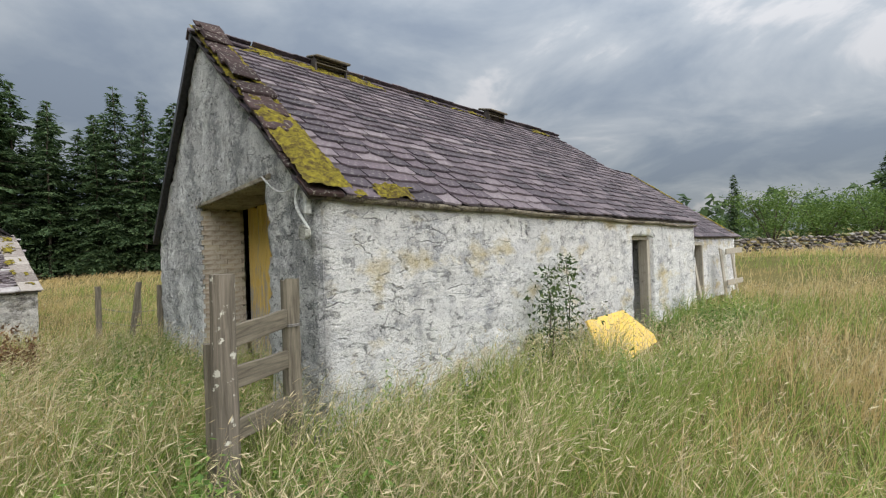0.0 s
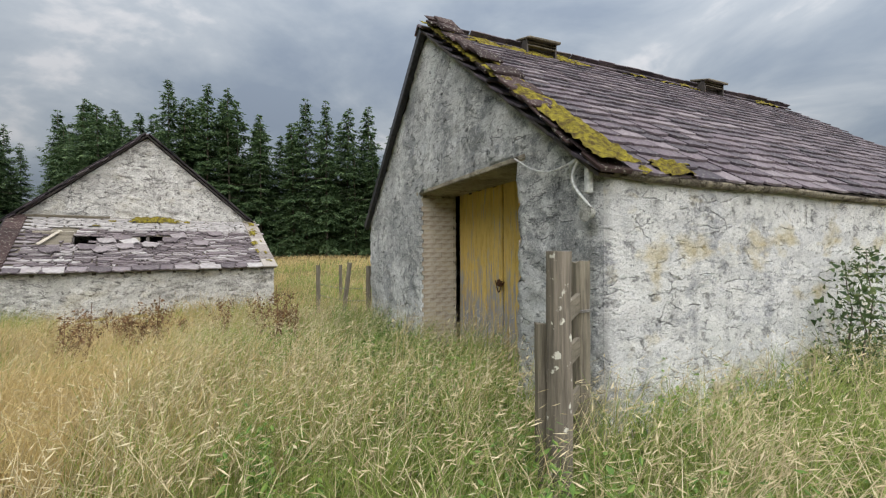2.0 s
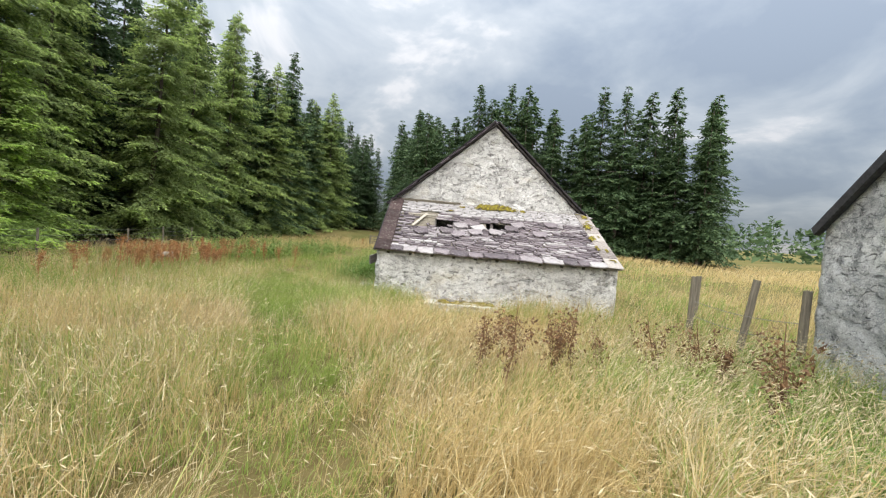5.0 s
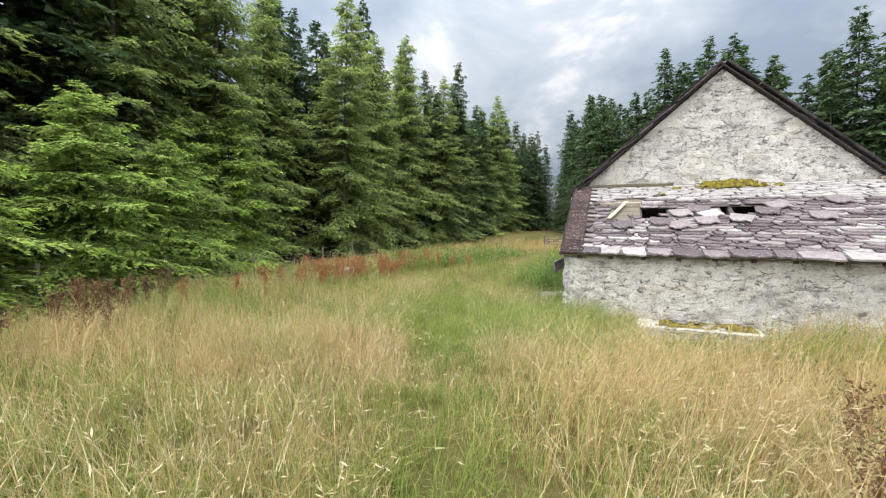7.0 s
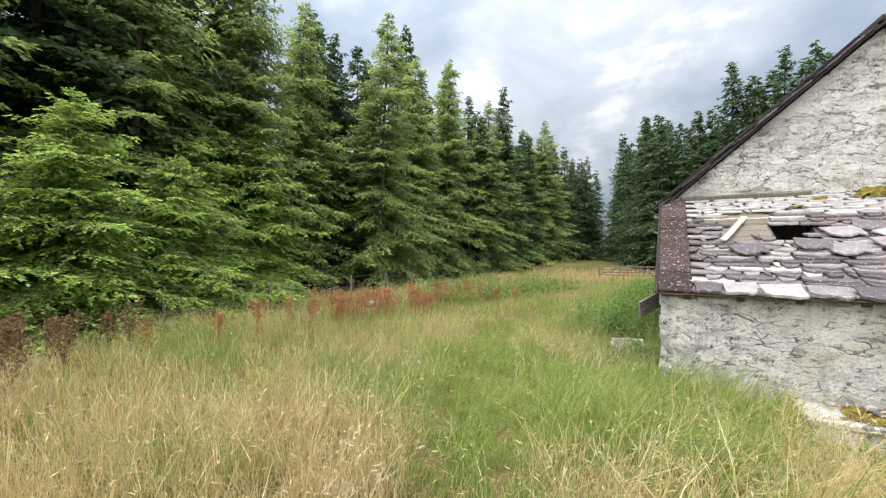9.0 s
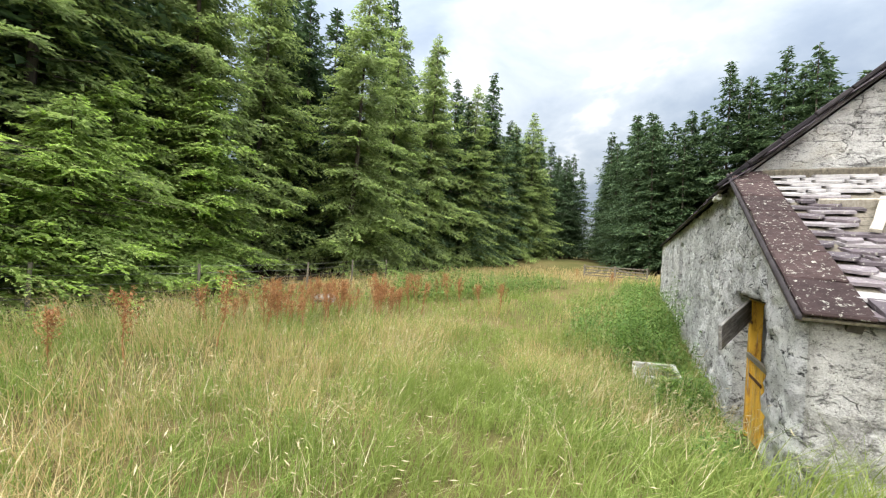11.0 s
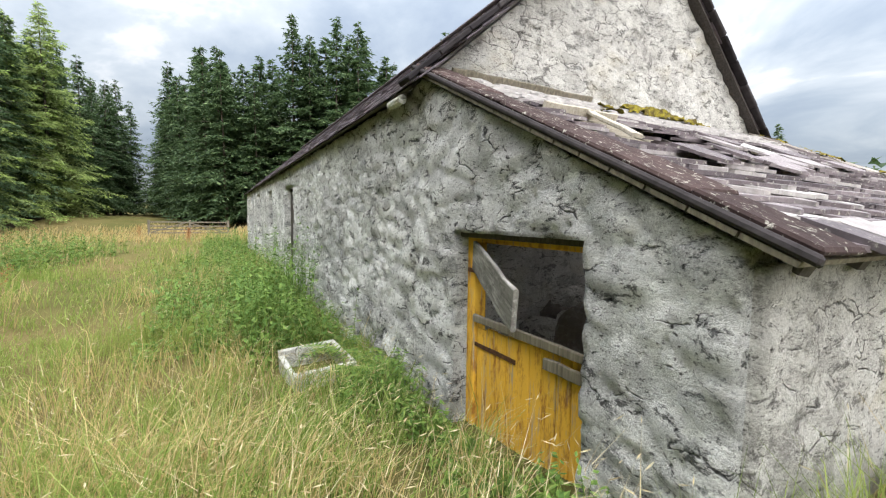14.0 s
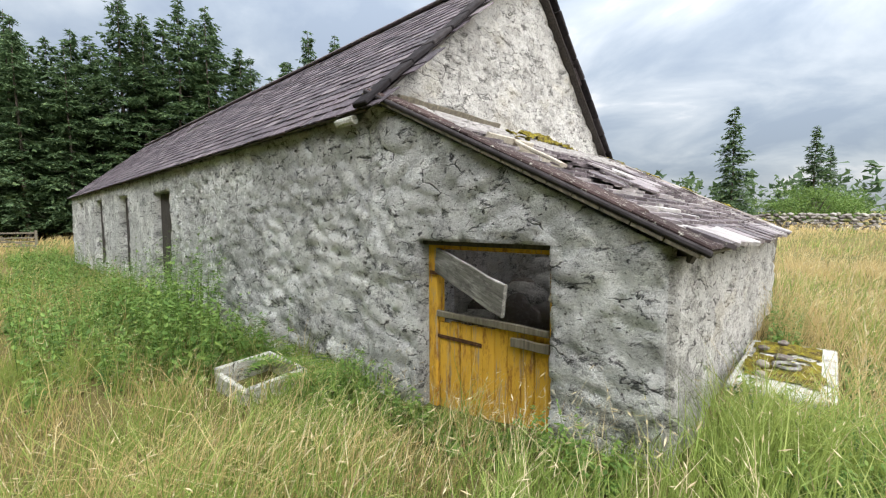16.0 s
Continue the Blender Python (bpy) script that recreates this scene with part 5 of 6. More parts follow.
def plant_forest():
    rng = random.Random(11)
    lab, deep = "tall dark green spruce at the forest edge", "tall dark spruce deep in the plantation"
    sweep = "bushy bright green young spruce sweeping the grass"
    young = [spruce("spruce", 6.6, 3.3, 31, "young", SPRUCE, sweep, "young spruces", SPRUCE_LIGHT),
             spruce("spruce", 7.6, 3.2, 32, "young", SPRUCE, sweep, "young spruces", SPRUCE_LIGHT)]
    near = [spruce("spruce", hh, rr, 41 + k, "near", SPRUCE_DEEP, lab, "forest edge spruces", SPRUCE) for k, (hh, rr) in enumerate(((18.5, 4.6), (20.5, 4.8), (17.0, 4.3)))]
    mid = [spruce("spruce", hh, rr, 51 + k, "mid", SPRUCE_FAR, deep, "plantation spruces") for k, (hh, rr) in enumerate(((20.0, 4.1), (18.0, 3.8), (21.5, 4.2)))]
    far = [spruce("spruce", hh, rr, 60 + k, "far", SPRUCE_FAR, "dark spruce in the far plantation", "far plantation spruces") for k, (hh, rr) in enumerate(((19.5, 4.1), (18.0, 3.7), (20.5, 4.2), (16.5, 3.7)))]
    used = set()

    def put(kind, x, y, s=1.0, wide=1.0):
        k = rng.randrange(len(kind))
        m = pose(x, y, ground(x, y) - 0.05, rng.uniform(-1.5, 1.5), rng.uniform(-1.5, 1.5), rng.uniform(0, 360))
        if kind[k].name not in used:
            used.add(kind[k].name)
            ob = kind[k]
            ob.matrix_basis = m
        else:
            ob = copy_thing(kind[k], m)
        f = s * rng.uniform(0.93, 1.07)
        ob.scale = (f * wide * rng.uniform(0.92, 1.08), f * wide, f)
    for x, y, s in ((-19.6, -5.6, 0.78), (-22.6, -4.6, 0.74), (-27.6, -4.0, 0.95), (-25.2, -5.4, 0.9), (-16.4, -7.2, 0.95), (-12.6, -8.6, 1.0), (-9.0, -9.8, 0.95)):
        put(young, x, y, s, 1.2)
    for x, y, s in ((-20.0, -9.4, 0.9), (-24.6, -7.2, 0.9), (-29.2, -5.0, 0.95), (-15.4, -11.4, 0.9), (-10.8, -13.0, 0.9), (-34.6, -3.9, 0.94), (-36.4, 1.0, 1.0), (-42.0, 3.2, 0.95), (-48.8, 6.9, 1.12), (-54.6, 12.1, 1.08), (-61, 16.0, 1.1), (-69, 21.5, 1.15), (-73, 26, 1.2)):
        put(near, x, y, s)
    edge = [(-10, -11.5), (-23, -6.5), (-33, -3.2), (-42, 3.4), (-54, 11), (-66, 19), (-77, 28), (-88, 39), (-98, 48)]
    for row in range(4):
        for (ax, ay), (bx, by) in zip(edge, edge[1:]):
            L = math.hypot(bx - ax, by - ay)
            nx, ny = (by - ay) / L, -(bx - ax) / L
            if ny > 0:
                nx, ny = -nx, -ny
            if row == 0 and ax > -50:
                continue
            n = int(L / 3.1)
            for i in range(n):
                t = (i + rng.uniform(0, 0.8)) / n
                put(mid if row < 3 else far, ax + (bx - ax) * t + nx * (2.9 * row + rng.uniform(-0.7, 0.7)), ay + (by - ay) * t + ny * (2.9 * row + rng.uniform(-0.7, 0.7)), rng.choice((0.88, 0.97, 1.05)))
    ring = [(-96, 54), (-84, 45), (-66, 37), (-53, 32.5), (-44, 38), (-34, 43), (-22, 48.5)]
    for row in range(3):
        for (ax, ay), (bx, by) in zip(ring, ring[1:]):
            L = math.hypot(bx - ax, by - ay)
            nx, ny = -(by - ay) / L, (bx - ax) / L
            if ny < 0:
                nx, ny = -nx, -ny
            n = int(L / (2.3 if row == 0 else 2.6))
            for i in range(n):
                t = (i + rng.uniform(0, 0.7)) / n
                put(far if row else mid, ax + (bx - ax) * t + nx * (2.8 * row + rng.uniform(-0.8, 0.8)), ay + (by - ay) * t + ny * (2.8 * row + rng.uniform(-0.8, 0.8)), rng.choice((0.86, 0.97, 1.06)) * (0.88 if ax > -36 else 1.0))
    # single spruces in the open ground
    for x, y, s in ((5.0, 42.0, 0.58), (14.0, 46.0, 0.56), (33.5, 48.0, 0.42), (49.0, 46.0, 0.47), (-2, 62, 0.6), (58, 42, 0.5), (24, 58, 0.46)):
        put(far, x, y, s)
    # the dark floor under the plantation
    for name, pts in (("forest_floor", [(-7, -9.5), (-14.5, -6.8), (-23.5, -3.6), (-33, 0.2), (-43, 6.5), (-54, 14), (-77, 30), (-98, 50), (-104, 30), (-60, -10), (-30, -24), (-8, -28)]), ("forest_floor", [(-96, 52), (-84, 44), (-66, 36), (-53, 31.5), (-43.5, 37), (-33.5, 42), (-21, 47.5), (-25, 60), (-60, 56), (-88, 54)])):
        bm = bmesh.new()
        f = bm.faces.new([bm.verts.new((x, y, 0)) for x, y in pts])
        bmesh.ops.triangulate(bm, faces=[f])
        bmesh.ops.subdivide_edges(bm, edges=bm.edges[:], cuts=5, use_grid_fill=True)
        for v in bm.verts:
            v.co.z = ground(v.co.x, v.co.y) + 0.05
        me = bpy.data.meshes.new(name)
        bm.to_mesh(me)
        bm.free()
        me.materials.append(NEEDLE_BED)
        tagged(new(name, me), "dark needle litter under the spruces", "forest floor", kind="structure")


plant_forest()


def broadleaf(h, r, seed, mat, count=6000):
    """A bushy willow: forked stems and a ragged crown of small leaves in clumps."""
    rng = np.random.default_rng(seed)
    tree = thing("willow", pose(0, 0, -60), "rounded bright green willow bush beyond the wall", "bush", "willows beyond the wall")
    rr = random.Random(seed)
    bm = bmesh.new()
    tips = []
    for k in range(7):
        a, l = rr.uniform(0, 6.28), r * rr.uniform(0.3, 0.8)
        pts = [(math.cos(a) * l * t, math.sin(a) * l * t, -0.2 + h * 0.8 * t ** 0.9) for t in (0, 0.35, 0.7, 1)]
        tips += pts[1:]
        b2 = tube(pts, 0.07, 5, taper=lambda q: 1.15 - q)
        me = bpy.data.meshes.new("x")
        b2.to_mesh(me)
        b2.free()
        bm.from_mesh(me)
        bpy.data.meshes.remove(me)
    part("trunk", bm, BARK, tree)
    n = 90
    cen = np.stack([rng.normal(0, r * 0.42, n), rng.normal(0, r * 0.42, n), h * (0.15 + 0.8 * rng.beta(1.6, 1.5, n))], 1)
    shrink = np.sqrt(np.clip(1.1 - (cen[:, 2] / h) ** 2, 0.1, 1))
    cen[:, :2] *= shrink[:, None] * 1.25
    c = cen[rng.integers(0, n, count)] + rng.normal(0, 0.28, (count, 3)) * np.array([1, 1, 0.8])
    d = rng.normal(0, 1, (count, 3))
    d /= np.linalg.norm(d, axis=1)[:, None]
    e = np.cross(d, rng.normal(0, 1, (count, 3)))
    e /= np.linalg.norm(e, axis=1)[:, None]
    s = rng.uniform(0.07, 0.15, count)[:, None]
    tri = np.stack([c - e * s * 0.4, c + d * s * 1.2, c + e * s * 0.4], 1).reshape(-1, 3)
    part("crown", tri_mesh("crown", tri, mat), None, tree)
    return tree


def plant_bushes():
    rng = random.Random(5)
    a, b = broadleaf(4.6, 3.2, 1, WILLOW), broadleaf(3.2, 2.4, 2, WILLOW)
    spots = [(30, 38, 1.15), (35, 38.5, 1.25), (39.5, 38, 1.15), (44, 38, 1.2), (49, 39, 1.1), (26.5, 42, 0.9), (8.5, 38, 0.75), (11, 38.5, 0.8), (6.2, 37.5, 0.6), (54, 40, 1.2), (18, 52, 0.9), (22, 54, 1.0), (60, 40, 1.3)]
    for i, (x, y, s) in enumerate(spots):
        src = (a, b)[i % 2]
        m = pose(x, y, ground(x, y) - 0.1, 0, 0, rng.uniform(0, 360))
        if i < 2:
            src.matrix_basis = m
            ob = src
        else:
            ob = copy_thing(src, m)
        ob.scale = (s * rng.uniform(1, 1.2), s, s * rng.uniform(0.85, 1.05))


plant_bushes()


def far_woods():
    """Distant wooded skyline all round, too far off to count."""
    rng = np.random.default_rng(8)
    T = []
    for k in range(520):
        a = rng.uniform(-0.6, 1.5) if k < 400 else rng.uniform(1.5, 5.6)
        d = rng.uniform(85, 150)
        x, y = math.sin(a) * d, math.cos(a) * d
        z = ground(x, y) + 0.02 * max(0, d - 90) - 0.5
        h, w = rng.uniform(6, 11), rng.uniform(1.8, 3.2)
        for q in range(46):
            f = rng.uniform(0.0, 1.0)
            b = rng.uniform(0, 6.28)
            rr = w * (1 - f) ** 0.7
            p = np.array([x + math.cos(b) * rr * 0.7, y + math.sin(b) * rr * 0.7, z + h * f])
            o = rng.normal(0, 1, (3, 3)) * np.array([0.55, 0.55, 0.45])
            T.append(p + o)
    ob = new("distant_woods", tri_mesh("distant_woods", np.array(T).reshape(-1, 3), SPRUCE_FAR))
    tagged(ob, "distant dark wood on the skyline", "woods", kind="stuff")


far_woods()


# ---- grass and weeds ----
LANE = np.array([(3, -3), (0, 0), (-3.2, 0.3), (-8.8, 2.0), (-12.0, 2.6), (-15, 3.4), (-19, 4.4), (-28, 10), (-46, 22)], dtype=float)


def lane_distance(p, last=None):
    best = np.full(len(p), 1e9)
    for a, b in zip(LANE[:last], LANE[1:last]):
        d = b - a
        t = np.clip(((p - a) @ d) / (d @ d), 0, 1)
        best = np.minimum(best, np.hypot(*(p - (a + t[:, None] * d)).T))
    return best


def inside_local(p, m, x0, x1, y0, y1):
    q = np.array(m.inverted())
    x, y = p[:, 0] * q[0, 0] + p[:, 1] * q[0, 1] + q[0, 3], p[:, 0] * q[1, 0] + p[:, 1] * q[1, 1] + q[1, 3]
    return (x > x0) & (x < x1) & (y > y0) & (y < y1)


def free_ground(p):
    bad = inside_local(p, BARN, -0.03, BL + 5.1, -0.06, BW + 0.1) & ~inside_local(p, BARN, -0.1, 0.6, 1.2, 3.9)
    bad |= inside_local(p, HOUSE, -0.05, HW + 0.05, 0.12, HL + 0.1)
    bad |= inside_local(p, HOUSE, 1.3, 3.15, -0.62, 0.1)
    bad |= inside_local(p, BARN, 3.85, 5.75, -1.05, -0.4)
    bad |= inside_local(p, HOUSE, -1.16, -0.36, 3.72, 4.68)
    return ~bad


def wave(p, s, seed):
    """Smooth patchiness from a few sines, about -1 to 1."""
    r = np.random.default_rng(seed)
    out = np.zeros(len(p))
    for k in range(6):
        a, f = r.uniform(0, 6.28), s * r.uniform(0.6, 2.2)
        out += np.sin(p[:, 0] * math.cos(a) * f + p[:, 1] * math.sin(a) * f + r.uniform(0, 6.28))
    return out / 2.6


def blades(p, h, w, lean, lang, rng):
    """Bent blades as bow-shaped kites of two pieces each: returns quads and tips as triangles."""
    n = len(p)
    z = ground_many(p[:, 0], p[:, 1]) - 0.02
    base = np.column_stack([p, z])
    face = rng.uniform(0, math.pi, n)
    wv = np.column_stack([np.cos(face), np.sin(face), np.zeros(n)]) * (w / 2)[:, None]
    lv = np.column_stack([np.cos(lang), np.sin(lang), np.zeros(n)]) * (lean * h)[:, None]
    up = np.column_stack([np.zeros(n), np.zeros(n), h])
    m = base + up * 0.55 + lv * 0.28
    t = base + up * (1 - 0.35 * np.minimum(lean, 1.2) ** 2)[:, None] + lv
    return np.stack([base - wv, base + wv, m + wv * 0.8, base - wv, m + wv * 0.8, m - wv * 0.8, m - wv * 0.8, m + wv * 0.8, t], 1).reshape(-1, 3)


def seed_heads(p, h, lean, lang, size, rng):
    n = len(p)
    z = ground_many(p[:, 0], p[:, 1]) - 0.02
    base = np.column_stack([p, z])
    lv = np.column_stack([np.cos(lang), np.sin(lang), np.zeros(n)])
    up = np.array([[0, 0, 1.0]])
    m = base + up * (h * 0.6)[:, None] + lv * (lean * h * 0.22)[:, None]
    t = base + up * (h * (1 - 0.2 * lean ** 2))[:, None] + lv * (lean * h * 0.75)[:, None]
    side = np.column_stack([-lv[:, 1], lv[:, 0], np.zeros(n)])
    a = rng.uniform(0, 6.28, n)
    sd = side * np.cos(a)[:, None] + up * np.sin(a)[:, None] * 0.6
    th = 0.0022
    d = lv * (0.6 + 0.5 * lean)[:, None] + up * (0.75 - 0.8 * lean)[:, None]
    d /= np.linalg.norm(d, axis=1)[:, None]
    hl, hw = size * 1.25, size * 0.10
    out = [base - side * th, base + side * th, m, m - side * th, m + side * th, t,
           t - d * (hl * 0.15)[:, None], t + d * (hl * 0.4)[:, None] + sd * hw[:, None], t + d * hl[:, None],
           t - d * (hl * 0.15)[:, None], t + d * hl[:, None], t + d * (hl * 0.4)[:, None] - sd * hw[:, None]]
    return np.stack(out, 1).reshape(-1, 3)


def tufts(rng, n, x0, x1, y0, y1, keep, per, spread):
    c = np.column_stack([rng.uniform(x0, x1, n), rng.uniform(y0, y1, n)])
    c = c[keep(c)]
    p = np.repeat(c, per, axis=0)
    return p + rng.normal(0, spread, p.shape), len(c)


def forest_side(p):
    """True where the plantation stands."""
    y = np.interp(p[:, 0], [-98, -77, -54, -43, -33, -23.5, -14.5, -9, 0], [50, 30, 13.5, 6.5, 0.4, -3.4, -6.6, -9.5, -14])
    return p[:, 1] < y


def grow_meadow():
    rng = np.random.default_rng(21)
    green, straw, heads = [], [], []
    bands = [(0.0, 3.2, 58, 18, 0.05, 1.0), (3.2, 7.5, 24, 16, 0.08, 1.3), (7.5, 16, 6.5, 14, 0.14, 2.0), (16, 34, 1.4, 13, 0.30, 3.4)]
    for lo, hi, dens, per, spread, wide in bands:
        x0, x1, y0, y1 = -16 - hi - (20 if lo > 7 else 6), 3 + hi, -3 - hi, 12 + hi
        n = int(dens * (x1 - x0) * (y1 - y0))

        def keep(c, lo=lo, hi=hi):
            d = lane_distance(c, 6)
            # nothing grows dense far behind the first step or inside the wood
            return (d >= lo) & (d < hi) & ~forest_side(c) & free_ground(c) & ((c[:, 1] > -2.5) | (c[:, 0] < -4) | (rng.random(len(c)) < 0.35))
        p, _ = tufts(rng, n, x0, x1, y0, y1, keep, per, spread)
        p = p[free_ground(p)]
        d = lane_distance(p)
        far = lane_distance(p, 6)
        patch = wave(p, 0.55, 3) + 0.6 * wave(p, 2.0, 5)
        barnish = inside_local(p, BARN, -3.6, BL, -2.2, BW)
        yard = inside_local(p, HOUSE, -9.0, 1.0, -2.5, 36)
        pr = 0.38 + 0.40 * np.tanh(1.8 * patch) + 0.18 * (d > 0.8) + 0.20 * ((p[:, 0] < -4) & (p[:, 0] > -13)) - 0.40 * (d < 0.45) - 0.62 * barnish - 0.42 * yard + 0.15 * (far > 14)
        is_straw = rng.random(len(p)) < pr
        h = rng.gamma(9, 1 / 9, len(p)) * (0.36 + 0.13 * np.tanh(wave(p, 0.9, 7)) + 0.10 * np.tanh(1.5 * wave(p, 4.5, 17)) + 0.10 * barnish) * np.where(d < 0.45, 0.6, 1.0)
        h = np.clip(h, 0.10, np.where(d < 0.55, 0.34, 0.85))
        wind = 0.3 + 0.5 * wave(p, 0.4, 9)
        lang = np.where(rng.random(len(p)) < 0.55, wind + rng.normal(0, 0.7, len(p)), rng.uniform(0, 6.28, len(p)))
        lean = rng.uniform(0.2, 1.05, len(p))
        w = rng.uniform(0.0045, 0.009, len(p)) * wide
        for sel, dest in ((~is_straw, green), (is_straw, straw)):
            dest.append(blades(p[sel], h[sel] * (1.0 if dest is green else 1.25), w[sel] * (1.0 if dest is green else 0.7), lean[sel], lang[sel], rng))
        k = rng.random(len(p)) < np.where(yard, 0.45, 1.0) * (0.17 if lo < 7 else 0.15) * np.where(d < 0.4, 0.4, 1.0) * (1 + 1.7 * barnish + 0.6 * np.tanh(wave(p, 1.6, 23)))
        q = p[k]
        heads.append(seed_heads(q, np.where(d[k] < 0.55, 0.42, rng.uniform(0.38, 0.72, len(q)) + 0.12 * barnish[k]), rng.uniform(0.25, 0.95, len(q)), lang[k], rng.uniform(0.026, 0.052, len(q)) * wide ** 0.6 * (1 + 0.1 * barnish[k]), rng))
    for name, data, mat, label in (("green_grass", green, GRASS_GREEN, "long green meadow grass in tufts"), ("straw_grass", straw, GRASS_STRAW, "dry straw-coloured meadow grass"), ("seeding_grass", heads, SEED, "pale nodding grass seed heads")):
        data = np.concatenate(data)
        ob = new(name, tri_mesh(name, data, mat))
        tagged(ob, label, "grass", kind="stuff")
    # far hay field beyond
    c = np.column_stack([rng.uniform(-60, 75, 46000), rng.uniform(2, 62, 46000)])
    d = lane_distance(c, 6)
    c = c[(d > 30) & ~forest_side(c) & free_ground(c)]
    hh = rng.uniform(0.3, 0.65, len(c))
    ob = new("far_hay", tri_mesh("far_hay", blades(c, hh, np.full(len(c), 0.06), rng.uniform(0.2, 0.9, len(c)), rng.uniform(-0.5, 1.2, len(c)), rng), GRASS_STRAW))
    tagged(ob, "dry hay field reaching to the wall", "grass", kind="stuff")


grow_meadow()


def leafy(p, h, rng, leaves, size, spread=0.1):
    """Upright leafy stems: leaf pairs up the stalk."""
    n = len(p)
    z = ground_many(p[:, 0], p[:, 1])
    out = []
    lean = rng.normal(0, 0.12, (n, 2))
    for k in range(leaves):
        f = (k + 0.6) / leaves
        a = rng.uniform(0, 6.28, n) + k * 1.7
        c = np.column_stack([p[:, 0] + lean[:, 0] * h * f, p[:, 1] + lean[:, 1] * h * f, z + h * f])
        d = np.column_stack([np.cos(a), np.sin(a), rng.uniform(-0.7, 0.1, n)])
        sd = np.column_stack([-np.sin(a), np.cos(a), rng.uniform(-0.3, 0.3, n)])
        s = (size * (1.15 - 0.6 * f) * rng.uniform(0.7, 1.3, n))[:, None]
        tip = c + d * s * 1.5
        md = c + d * s * 0.6
        out += [c, md - sd * s * 0.35, tip, c, tip, md + sd * s * 0.35]
    top = np.column_stack([p[:, 0] + lean[:, 0] * h, p[:, 1] + lean[:, 1] * h, z + h])
    base = np.column_stack([p, z])
    th = np.array([[0.005, 0.003, 0]])
    out += [base - th, base + th, top]
    return np.stack(out, 1).reshape(-1, 3)


def local_points(rng, m, n, x0, x1, y0, y1):
    q = np.column_stack([rng.uniform(x0, x1, n), rng.uniform(y0, y1, n)])
    a = np.array(m)
    return np.column_stack([q[:, 0] * a[0, 0] + q[:, 1] * a[0, 1] + a[0, 3], q[:, 0] * a[1, 0] + q[:, 1] * a[1, 1] + a[1, 3]])


